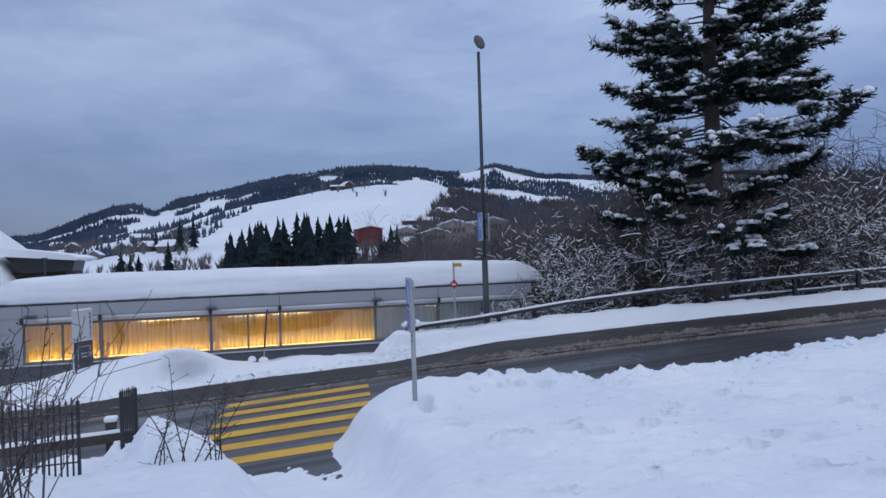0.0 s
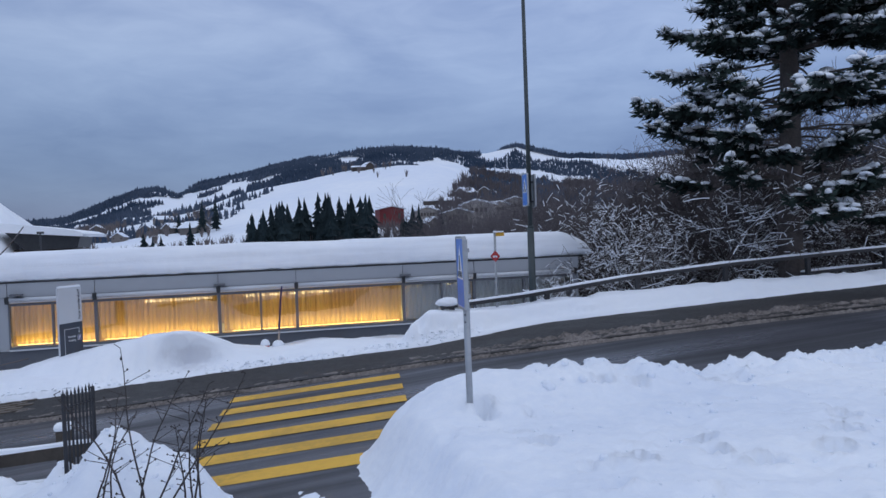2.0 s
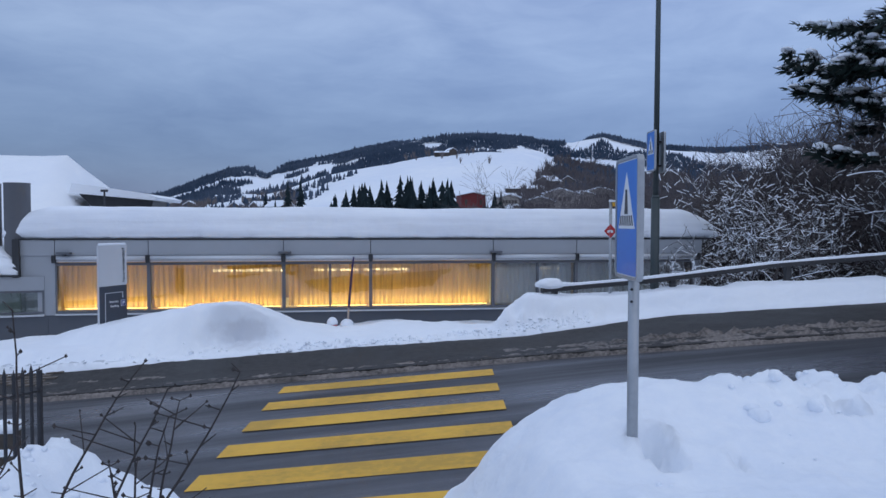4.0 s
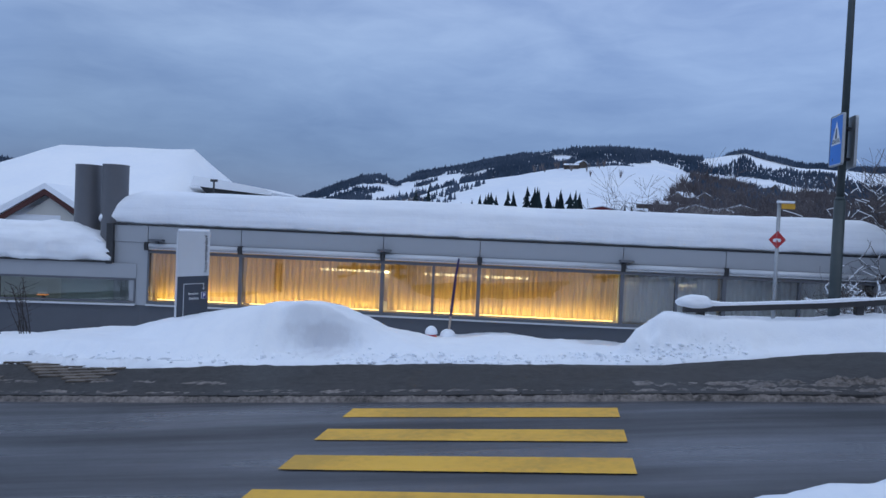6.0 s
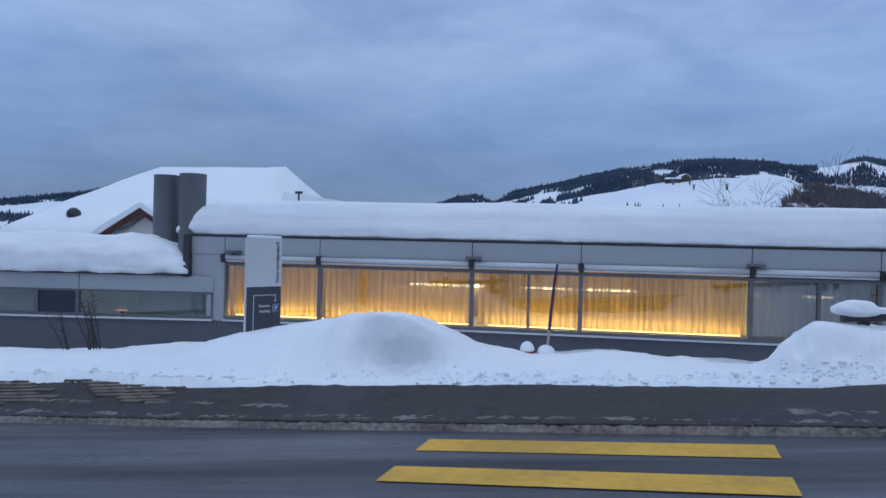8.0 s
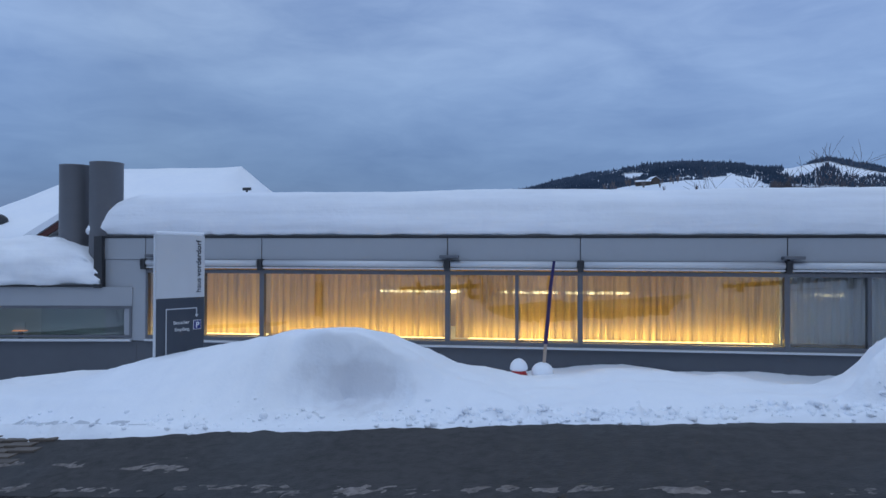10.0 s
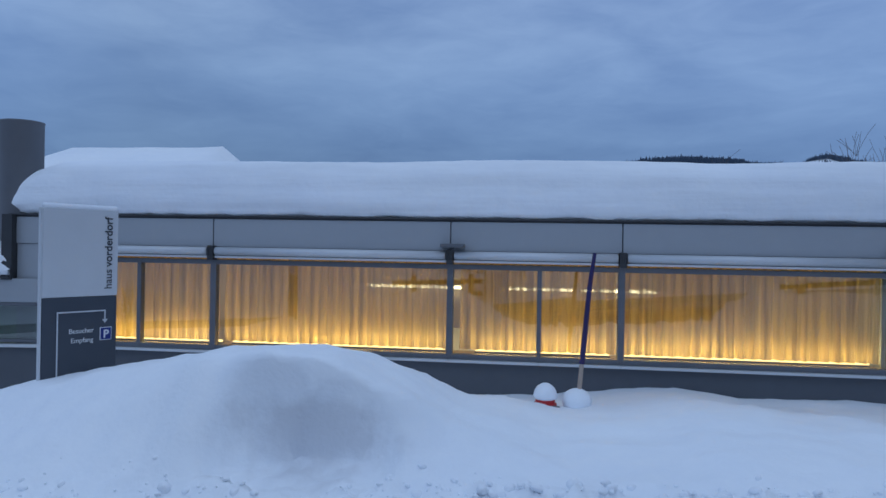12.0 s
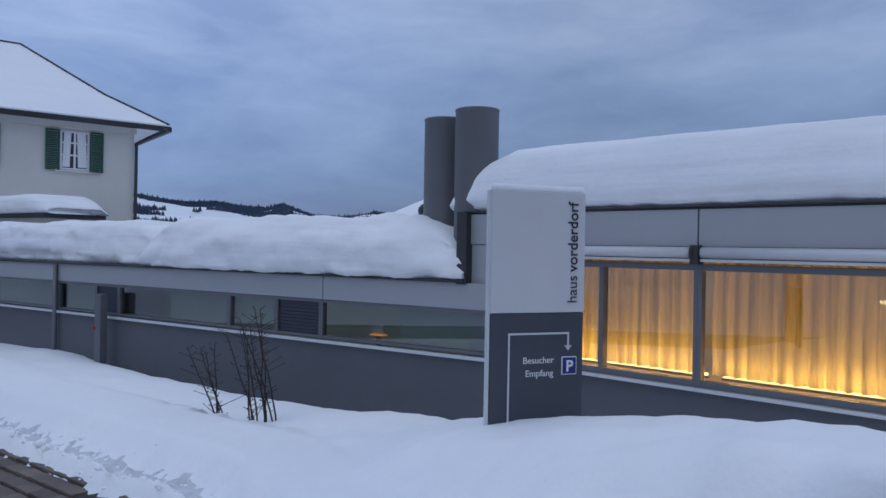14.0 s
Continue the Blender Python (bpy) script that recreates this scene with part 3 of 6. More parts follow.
# the rut along the foot of the bank: wet snow, trench shade in its grey
rut_xs, rut_ws = run(-9.0, 1.3, 0.07), run(-0.13, 0.13, 0.03)
rut = sheet("rut", rut_xs, rut_ws, lambda x, w: 0.0, M_RUT)
for vert in rut.data.vertices:
    x, w = vert.co.x, vert.co.y
    y = bank_edge(x) + 0.22 + 0.06 * fbm(x * 0.8, 5.0) + w
    depth = 1 - (abs(w) / (0.105 + 0.05 * fbm(x * 3.0, 9.0))) ** 2 + 0.5 * fbm(x * 6, w * 9, 4.0) - 1.2 * smooth01((x + 0.2) / 1.5)
    vert.co = (x, y, far_bank_z(x, y) + (0.008 if depth > 0.25 else -0.03))
tagged(rut, "wet rut in the snow along the pavement, its shade put into the grey", "snow", kind="stuff")

RC_X = [4.75, 5.28, 5.48, 5.98, 6.28, 6.49, 6.76, 7.5, 8.2, 8.9, 9.25, 9.6, 10.0, 10.7, 11.6, 12.5, 15.0, 20.0, 45.0]
RC_Z = [0.0, 0.10, 0.26, 0.76, 0.98, 1.08, 1.16, 1.18, 1.20, 1.13, 1.13, 1.02, 0.90, 0.96, 0.98, 1.0, 1.2, 1.5, 2.6]
LC_X = [-40, -12, -3, 1.38, 2.18, 2.76, 3.03, 3.16, 3.34, 3.74, 4.08, 4.34, 4.65]
LC_Z = [-1.0, -0.3, 0.1, 0.46, 0.58, 0.78, 1.12, 1.05, 0.85, 0.70, 0.42, 0.2, 0.03]


def path_x(y):
    return float(np.interp(y, [-10, 3.6, 8, 11.4, 13, 14.8, 16], [3.5, 4.15, 4.62, 4.98, 4.98, 4.75, 4.75]))


def footprint(x, y):
    """Pits and rims of old steps, one to a jittered cell."""
    z = 0.0
    ci, cj = math.floor(x / 0.5), math.floor(y / 0.5)
    for i in (ci - 1, ci, ci + 1):
        for j in (cj - 1, cj, cj + 1):
            h = noise.cell_vector(Vector((i + 0.5, j + 0.5, 3.5)))
            if h.z < 0.5:
                continue
            px, py = (i + 0.15 + 0.7 * h.x) * 0.5, (j + 0.15 + 0.7 * h.y) * 0.5
            q = math.hypot((x - px) / (0.075 + 0.05 * h.x), (y - py) / (0.08 + 0.06 * h.y))
            if q < 3:
                z += -0.42 * h.z * math.exp(-q ** 4) + 0.06 * h.z * math.exp(-((q - 1.5) / 0.4) ** 2)
    return z


def near_snow_z(x, y):
    """The slope above the road: a trodden way down between two ploughed heaps."""
    floor = float(np.interp(y, PATH_Y, PATH_Z))
    away = x - path_x(y)
    if away > 0:
        crest = float(np.interp(x, RC_X, RC_Z))
        field = float(np.interp(y, [-10, 3, 6, 10, 12.5, 13.7], [2.1, 1.72, 1.45, 1.08, 0.92, 0.90])) + 0.02 * max(x - 7, 0)
        z = lerp(field, crest, smooth01((y - 13.6) / 1.2))
        z = min(z, lerp(crest, field, smooth01((12.5 - y) / 3)) + 0.02) if x < 6.7 else z
        z = lerp(floor, max(z, floor), smooth01((away - 0.42) / 0.85))
        end = 15.0 + 0.10 * fbm(x * 1.2, 3.0)
        fall = 1.0
    else:
        crest = float(np.interp(x, LC_X, LC_Z))
        field = float(np.interp(y, [-10, 3, 6, 10, 12, 13.2], [2.0, 1.66, 1.38, 1.12, 0.98, 0.74])) + 0.02 * min(x - 1, 0)
        z = lerp(field, crest, smooth01((y - 12.3) / 1.4))
        z = lerp(floor, max(z, floor + 0.0), smooth01((-away - 0.42) / 0.6))
        end = 14.25 + 0.1 * fbm(x * 1.5, 8.0) + 0.5 * smooth01((2.5 - x) / 0.8)
        fall = 0.8 + 0.7 * smooth01((2.5 - x) / 0.8)
    lump = fbm(x * 1.3, y * 1.3, 2.0)
    z += 0.05 * lump + 0.03 * fbm(x * 4.5, y * 4.5, 5.0) + 0.012 * fbm(x * 11, y * 11, 7.0)
    if away < -0.7 and y > 12.8:
        z += 0.10 * fbm(x * 3.2, y * 3.2, 12.0) * smooth01((y - 12.8) / 0.8)
    if away > 0.8:
        rough = smooth01((y - 13.6) / 1.0) * smooth01((x - 7.2) / 1.2)
        z += rough * (0.15 * max(fbm(x * 2.6, y * 2.6, 1.0), -0.35) + 0.03 * fbm(x * 8, y * 8, 3.0))
        z += footprint(x, y) * smooth01((fbm(x * 0.7, y * 0.7, 17.0) + 0.12) / 0.2) * smooth01((x - 5.9) / 0.8) * (1 - smooth01((x - 11.5) / 1.2)) * smooth01((y - 5.0) / 2) * (1 - smooth01((y - 14.4) / 0.6))
    if y > end:
        z = lerp(z, lane_z(x, y) - 0.06, smooth01((y - end) / fall) ** 0.8)
    return z


near_xs = run(-40, -6, 2) + run(-5.6, 1.2, 0.25) + run(1.3, 13, 0.055) + run(13.1, 14, 0.1) + run(14.2, 24, 0.2) + run(26, 60, 3)
near_ys = run(-14, 3, 1.0) + run(3.2, 7, 0.2) + run(7.08, 16.3, 0.055)
tagged(sheet("snow_slope", near_xs, near_ys, near_snow_z, M_SNOW_FIELD), "trampled snow slope with ploughed heaps above the road", "snow", kind="stuff")


# loose clods of snow
def clods(name, count, place, zf, r0, r1, mat, label, seed):
    rng = random.Random(seed)
    bm = bmesh.new()
    bmesh.ops.create_icosphere(bm, subdivisions=2, radius=1.0)
    bm.verts.ensure_lookup_table()
    ball = [v.co.copy() for v in bm.verts]
    tris = [[v.index for v in f.verts] for f in bm.faces]
    bm.free()
    verts, faces = [], []
    for _ in range(count):
        x, y = place(rng)
        r = r0 * (r1 / r0) ** (rng.random() ** 2.2)
        z = zf(x, y)
        b = len(verts)
        sx, sy, sz = rng.uniform(0.8, 1.4), rng.uniform(0.8, 1.3), rng.uniform(0.55, 1.0)
        turn = Matrix.Rotation(rng.uniform(0, 6.28), 3, "Z") @ Matrix.Rotation(rng.uniform(-0.5, 0.5), 3, "X")
        for c in ball:
            q = turn @ Vector((c.x * sx, c.y * sy, c.z * sz)) * r * rng.uniform(0.93, 1.07)
            verts.append((x + q.x, y + q.y, z + r * 0.1 + q.z))
        faces += [[b + k for k in t] for t in tris]
    me = bpy.data.meshes.new(name)
    me.from_pydata(verts, [], faces)
    tagged(link(name, me, mat, smooth=True), label, "snow", kind="stuff")


def edge_spot(rng):
    x = rng.uniform(3.2, 9.5) if rng.random() < 0.75 else rng.uniform(-6, 3.2)
    return x, 23.0 + rng.gauss(0.16 if x < 7.2 else 0.10, 0.12 if x < 7.2 else 0.07) + 0.36 * smooth01((-x - 0.3) / 2)


clods("snow_crumbs", 1500, edge_spot, far_bank_z, 0.008, 0.042, M_SNOW, "crumbs of ploughed snow along the bank's edge", 3)
clods("snow_clods", 320, lambda rng: (rng.uniform(7.6, 20.0), 14.8 + rng.gauss(0, 0.25)), near_snow_z, 0.015, 0.075, M_SNOW_FIELD, "clods of ploughed snow on the heap's crest", 5)
clods("path_clods", 260, lambda rng: (rng.uniform(2.5, 4.3), rng.uniform(13.2, 15.0)), near_snow_z, 0.010, 0.04, M_SNOW_FIELD, "loose lumps of snow by the fence", 7)
clods("slope_clods", 320, lambda rng: (rng.uniform(6.6, 14.0), rng.uniform(7.5, 14.4)), near_snow_z, 0.010, 0.042, M_SNOW_FIELD, "scattered lumps on the trampled snow", 9)

# dirty slush along the kerb and on the pavement
def slush(name, u0, u1, vc, width, height, seed, label):
    ob = sheet(name, run(u0, u1, 0.045), run(vc - width, vc + width, 0.035), lambda u, v: 0.0, M_SLUSH)
    for vert in ob.data.vertices:
        u, v = vert.co.x, vert.co.y
        x, y = road_xy(u, v)
        c = vc + 0.08 * fbm(u * 0.5, seed)
        s = 1 - abs(v - c) / (width * (0.55 + 0.4 * fbm(u * 0.8, seed + 3.0)))
        h = height * lerp(0.35, 1.0, smooth01((u - 4) / 3)) * max(s, -0.5) * (0.5 + 1.3 * fbm(u * 3, v * 5, seed) + 0.9 * fbm(u * 9, v * 12, seed)) + 0.014 * fbm(u * 15, v * 15, seed)
        low = -0.03 if abs(v - vc) > width * 0.9 else -0.012
        vert.co = (x, y, (walk_z(x, y) if v > 0.5 else max(lane_z(x, y), lane_z(x, y) + 0.085 * smooth01((v - 0.3) / 0.1))) + low + max(h, -0.03))
    tagged(ob, label, "slush", kind="stuff")


slush("kerb_slush", -12, 20, 0.62, 0.34, 0.062, 1.0, "ridge of dirty frozen slush along the kerb")
slush("pavement_slush", 3.4, 20, 1.08, 0.5, 0.085, 12.0, "patches of grey slush on the pavement")
slush("slush_patch", -8.0, -2.2, 1.15, 0.34, 0.06, 23.0, "thin brown slush on the pavement edge")

# brown pavers that show where the pavement is clear
paved = thing("paver_strip", "brown concrete pavers laid in rows, wet", "paving", kind="structure")
bm = bmesh.new()
box(bm, -0.145, 0.145, -0.07, 0.07, -0.02, 0.014, bevel=0.008)
paver_me = bpy.data.meshes.new("paver")
bm.to_mesh(paver_me)
bm.free()
paver_me.materials.append(M_PAVER)
for j in range(13):
    for i in range(23):
        x = -7.0 + i * 0.3 + (0.15 if j % 2 else 0)
        y = 21.9 + j * 0.15
        if fbm(x * 0.7, y * 0.7, 31.0) + (x + 2.6) * 0.16 > 0.28:
            continue
        ob = new("paver", paver_me)
        ob.parent = paved
        ob.matrix_basis = pose(x, y, walk_z(x, y) + 0.004 + 0.003 * random.random(), 0, -2.86, random.uniform(-0.6, 0.6))


# ---- the long low building with the lit windows ----
FY = 28.07
hall = thing("low_building", "long low grey building with a band of lit windows", "building", 0, FY, 0)
boxpart("wall", (-2.95, 14.45, 0.02, 0.28, -3.0, 0.165), M_BASE, hall, "slate-grey rendered base wall")
boxpart("wall", (-2.95, 14.45, 0.02, 0.28, 1.49, 1.97), M_ALU, hall)
boxpart("wall", (-2.95, -2.16, 0.02, 0.28, 0.165, 1.49), M_PANEL, hall)
boxpart("wall", (14.2, 14.45, 0.02, 0.28, 0.165, 1.49), M_PANEL, hall)
boxpart("wall", (-2.95, -2.70, 0.28, 9.8, -3.0, 1.97), M_ROOM, hall)
boxpart("wall", (14.2, 14.45, 0.28, 9.8, -3.0, 1.97), M_PANEL, hall)
boxpart("wall", (-2.95, 14.45, 9.8, 10.05, -3.0, 1.97), M_ROOM, hall)
boxpart("inner_floor", (-2.7, 14.2, 0.28, 9.8, -2.6, -2.5), M_ROOM, hall)
boxpart("inner_ceiling", (-2.7, 14.2, 0.28, 9.8, 1.72, 1.80), M_ROOM, hall)
boxpart("roof", (-3.05, 14.7, -0.06, 10.2, 2.008, 2.035), M_DARK, hall, "dark sheet-metal roof edge", bevel=0.012)
boxpart("gutter", (-3.0, 14.6, -0.04, -0.005, 1.994, 2.006), M_DARK, hall, bevel=0.01)
JOINTS = [-3.0, -2.16, 0.0, 3.255, 5.44, 8.64, 10.9, 14.45]
for a, b in zip(JOINTS, JOINTS[1:]):
    boxpart("fascia_panel", (a + 0.008, b - 0.008, -0.03, 0.016, 1.615, 1.992), M_PANEL, hall, bevel=0.004)
boxpart("end_panel", (-2.94, -2.165, -0.012, 0.016, 0.17, 1.61), M_PANEL, hall, bevel=0.004)
# roller awnings: pale cassettes with a dark slot below, brackets at the joints
AWN = [-2.16, 0.0, 3.255, 5.44, 8.64, 10.9, 14.3]
for a, b in zip(AWN, AWN[1:]):
    bm = bmesh.new()
    rod(bm, (a + 0.06, -0.085, 1.555), (b - 0.06, -0.085, 1.555), 0.056, n=14)
    aw = part("awning_cassette", bm, M_ALU_LIGHT, hall, "pale aluminium awning cassette", smooth=True)
    bm = bmesh.new()
    box(bm, a + 0.05, b - 0.05, -0.10, -0.045, 1.462, 1.492, bevel=0.006)
    part("drop_bar", bm, M_ALU_LIGHT, aw)
for x in AWN:
    bm = bmesh.new()
    box(bm, x - 0.045, x + 0.045, -0.13, 0.01, 1.44, 1.63, bevel=0.008)
    rod(bm, (x - 0.03, -0.135, 1.50), (x - 0.03, -0.135, 1.60), 0.016)
    rod(bm, (x + 0.03, -0.135, 1.48), (x + 0.03, -0.135, 1.58), 0.012)
    part("awning_bracket", bm, M_DARK, hall)
for x in (-1.93, 3.28, 8.68):
    bm = bmesh.new()
    box(bm, x - 0.14, x + 0.17, -0.22, -0.04, 1.655, 1.705, bevel=0.012)
    box(bm, x - 0.03, x + 0.03, -0.10, 0.0, 1.60, 1.66)
    part("wind_sensor", bm, M_ALU, hall, "flat grey box on a short arm")
# windows: one frame for each pane
BAYS = [(-2.16, -1.08, 1), (-1.08, 0.0, 1), (0.0, 3.255, 1), (3.255, 4.41, 1), (4.41, 5.44, 1), (5.44, 8.64, 1), (8.64, 9.85, 0), (9.85, 10.9, 0), (10.9, 12.55, 0), (12.55, 14.2, 0)]
for a, b, lit in BAYS:
    bm = bmesh.new()
    wl_, wr_ = (0.028 if a in (-1.08, 4.41, 9.85, 12.55) else 0.042), (0.028 if b in (-1.08, 4.41, 9.85, 12.55) else 0.042)
    box(bm, a, a + wl_, -0.02, 0.09, 0.205, 1.44, bevel=0.004)
    box(bm, b - wr_, b, -0.02, 0.09, 0.205, 1.44, bevel=0.004)
    box(bm, a + wl_, b - wr_, -0.015, 0.085, 1.375, 1.44, bevel=0.004)
    box(bm, a + wl_, b - wr_, -0.015, 0.085, 0.205, 0.272, bevel=0.004)
    win = part("window", bm, M_ALU, hall, "grey aluminium window with glowing sheer curtains behind" if lit else "grey aluminium window with unlit sheer curtains behind")
    bm = bmesh.new()
    box(bm, a + wl_ - 0.004, b - wr_ + 0.004, 0.03, 0.042, 0.268, 1.379)
    pane = part("pane", bm, M_GLASS, win)
    clear_inside(pane)
    pane.visible_shadow = False
    bm = bmesh.new()
    box(bm, a + 0.002, b - 0.002, -0.075, 0.03, 0.168, 0.203, bevel=0.006)
    part("sill", bm, M_ALU_LIGHT, win, "pale metal sill")


def curtain(x0, x1, mat, label, seed):
    """A sheer curtain in uneven folds, hung on a rail behind the glass."""
    rng = random.Random(seed)
    xs = run(x0, x1, 0.014)
    zs = run(0.30, 1.50, 0.2)
    ph, offs = 0.0, []
    for x in xs:
        ph += 0.014 * (44 + 16 * fbm(x * 1.7, seed))
        offs.append(0.035 * math.sin(ph) + 0.014 * math.sin(2.3 * ph + seed))
    verts, faces = [], []
    for j, z in enumerate(zs):
        for i, x in enumerate(xs):
            sway = 0.02 * fbm(x * 3, z * 0.8, seed)
            verts.append((x + sway, 0.27 + offs[i] * (1.1 - 0.25 * (z - 0.3)) + 0.01 * sway, z + (0.008 * fbm(x * 12, seed) if j == 0 else 0)))
    n = len(xs)
    faces = [(j * n + i, j * n + i + 1, (j + 1) * n + i + 1, (j + 1) * n + i) for j in range(len(zs) - 1) for i in range(n - 1)]
    cu = thing("curtain", label, "curtain", 0, FY, 0, group="curtains along the window band")
    me = bpy.data.meshes.new("cloth")
    me.from_pydata(verts, [], faces)
    link("cloth", me, mat, cu, smooth=True)
    bm = bmesh.new()
    rod(bm, (x0, 0.27, 1.51), (x1, 0.27, 1.51), 0.012, n=6)
    part("rail", bm, M_ALU, cu)


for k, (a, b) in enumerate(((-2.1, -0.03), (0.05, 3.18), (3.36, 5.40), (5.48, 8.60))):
    curtain(a, b, M_CURTAIN_LIT, "cream sheer curtain lit from below by a warm strip, gold light also in its colour", 3.0 + 7 * k)
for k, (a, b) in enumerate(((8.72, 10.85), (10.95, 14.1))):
    curtain(a, b, M_CURTAIN_COLD, "unlit sheer curtain in narrow folds, grey-blue daylight put into its colour", 41.0 + 7 * k)

# warm strips on the sill behind the curtains, and tube lamps on the back wall
for a, b in ((-2.1, -0.05), (0.1, 3.15), (3.55, 5.35), (5.5, 8.56)):
    st = thing("light_strip", "warm light strip lying behind the curtain foot", "lamp", 0, FY, 0, group="light strips behind the curtains")
    boxpart("profile", (a, b, 0.40, 0.46, 0.235, 0.262), M_ALU, st)
    boxpart("diffuser", (a + 0.01, b - 0.01, 0.405, 0.455, 0.263, 0.285), M_STRIP, st, "glowing warm diffuser")
    lamp = bpy.data.lights.new("strip_light", "AREA")
    lamp.shape, lamp.size, lamp.size_y = "RECTANGLE", b - a, 0.05
    lamp.energy, lamp.color = 7.2 * (b - a), (1.0, 0.66, 0.20)
    lo = new("strip_light", lamp)
    lo.matrix_world = look(((a + b) / 2, FY + 0.43, 0.30), ((a + b) / 2, FY + 0.33, 0.60))
# added unseen wall, blocks the warm room light from the right-hand curtains
boxpart("light_baffle", (8.64, 8.70, 0.30, 9.78, -2.5, 1.72), M_ROOMCOLD, hall)
boxpart("inner_ledge", (-2.7, 14.2, 0.28, 0.62, 0.14, 0.232), M_ROOM, hall)
for a, b in ((-0.2, 2.4), (3.6, 5.3), (5.5, 7.4), (9.9, 11.3), (12.4, 13.4)):
    tl = thing("tube_lamp", "lit tube lamp on the back wall of the room", "lamp", 0, FY + 9.7, 0, group="tube lamps in the room")
    boxpart("housing", (a, b, 0.0, 0.09, 0.58, 0.68), M_WHITE, tl)
    boxpart("tube", (a + 0.02, b - 0.02, -0.06, -0.004, 0.58, 0.64), M_TUBE, tl, "glowing warm tube")
room = bpy.data.lights.new("room_light", "AREA")
room.shape, room.size, room.size_y, room.energy, room.color = "RECTANGLE", 9.0, 4.0, 80.0, (1.0, 0.70, 0.26)
ro = new("room_light", room)
ro.matrix_world = look((3.2, FY + 5.0, 1.66), (3.2, FY + 5.0, 0.0))


def snow_roof(name, x0, x1, y0, y1, z0, top, label, bulge=0.16, seed=0.0, at=None, step=0.09, edge=0.55, lumps=0.015, taper=0.95):
    """A thick pillow of snow with rolled edges over a flat roof."""
    nx, prof = int((x1 - x0) / step), []
    # cross-section from under the eave, over the rolled front and the top, to the back
    for k in range(15):
        a = min(math.pi / 2, math.pi * (-0.22 + 0.72 * k / 14))
        prof.append((edge * (1 - math.cos(a) ** 0.62 if k < 14 else 1.0) + (0.10 if k == 0 else 0.0), math.copysign(abs(math.sin(a)) ** 0.85, math.sin(a))))
    verts, faces = [], []
    m = len(prof) + 5
    for i in range(nx + 1):
        x = x0 + (x1 - x0) * i / nx
        endk = min(1.0, min(x - x0, x1 - x) / taper)
        shrink = math.sqrt(max(0.0, 1 - (1 - endk) ** 2)) * 0.62 + 0.38 * endk
        h = (top - z0) * (0.30 + 0.70 * shrink) * (1 + 0.05 * fbm(x * 0.35, seed))
        wob = 0.05 * fbm(x * 0.6, seed + 5) + 0.018 * fbm(x * 3.0, seed + 9)
        zc = 0.30 * h
        for d, s in prof:
            z = z0 + zc + (s * (h - zc) if s > 0 else s * zc / math.sin(0.22 * math.pi))
            dy = d - bulge + wob * (1 - max(s, 0))
            lay = 0.012 * math.sin(26 * s + 3 * fbm(x * 0.4, seed)) * (1 - abs(s)) + 0.008 * fbm(x * 5, s * 4, seed)
            dent = lumps * (fbm(x * 1.1, s * 1.3, seed + 2) + 0.6 * fbm(x * 3.1, s * 2.5, seed + 4))
            hang = 0.025 * fbm(x * 2.2, seed + 7) + 0.012 * fbm(x * 9, seed + 8) if s < 0 else 0.0
            verts.append((x, y0 + dy + (1 - endk) * 0.15 + lay + dent, z + hang + 0.004 * fbm(x * 6, s * 5, seed) + 0.7 * dent * max(s, 0)))
        yb = y0 + edge
        for k in range(1, 6):
            y = yb + (y1 - yb) * k / 5
            verts.append((x, y, z0 + h * (1 + 0.04 * fbm(x * 0.4, y * 0.4, seed)) if k < 5 else z0))
    for i in range(nx):
        for k in range(m - 1):
            faces.append((i * m + k, (i + 1) * m + k, (i + 1) * m + k + 1, i * m + k + 1))
    faces.append(tuple(range(m - 1, -1, -1)))
    faces.append(tuple(nx * m + k for k in range(m)))
    me = bpy.data.meshes.new(name)
    me.from_pydata(verts, [], faces)
    ob = link(name, me, M_SNOW_ROOF, smooth=True)
    if at:
        ob.matrix_basis = at
    return tagged(ob, label, "snow", kind="stuff")


snow_roof("roof_snow", -3.37, 14.95, FY, FY + 10.2, 2.036, 2.82, "thick rounded layer of fresh snow on the flat roof", bulge=0.10, seed=2.0, taper=1.0)

# ---- the lower wing, which bends towards the road ----
WA = 8.9
WING = pose(-2.3, FY, 0, 0, 0, WA)
wing = thing("low_wing", "low grey wing with a narrow window band", "building", -2.3, FY, 0, WA)
boxpart("wall", (-14.6, -0.05, 0.02, 0.3, -3.2, 0.15), M_BASE, wing, "slate-grey rendered base wall")
boxpart("wall", (-14.6, -0.62, 0.02, 0.3, 0.76, 1.10), M_ALU, wing)
boxpart("wall", (-0.62, -0.05, 0.02, 0.3, 0.76, 1.10), M_PANEL, wing)
boxpart("wall", (-14.6, -0.7, 5.7, 6.0, -3.2, 1.1), M_BASE, wing)
boxpart("wall", (-14.6, -14.3, 0.3, 5.7, -3.2, 1.1), M_BASE, wing)
boxpart("inner_floor", (-14.3, -0.9, 0.3, 5.7, -1.0, -0.9), M_ROOMCOLD, wing)
boxpart("inner_wall", (-14.3, -0.9, 3.4, 3.5, -0.9, 1.0), M_ROOMCOLD, wing)
boxpart("roof", (-14.7, -0.66, -0.08, 6.1, 1.122, 1.155), M_DARK, wing, "dark sheet-metal roof edge", bevel=0.01)
boxpart("corner_post", (-0.78, -0.64, -0.05, 0.3, 1.10, 2.02), M_DARK, wing, "dark corner upright at the roof step")
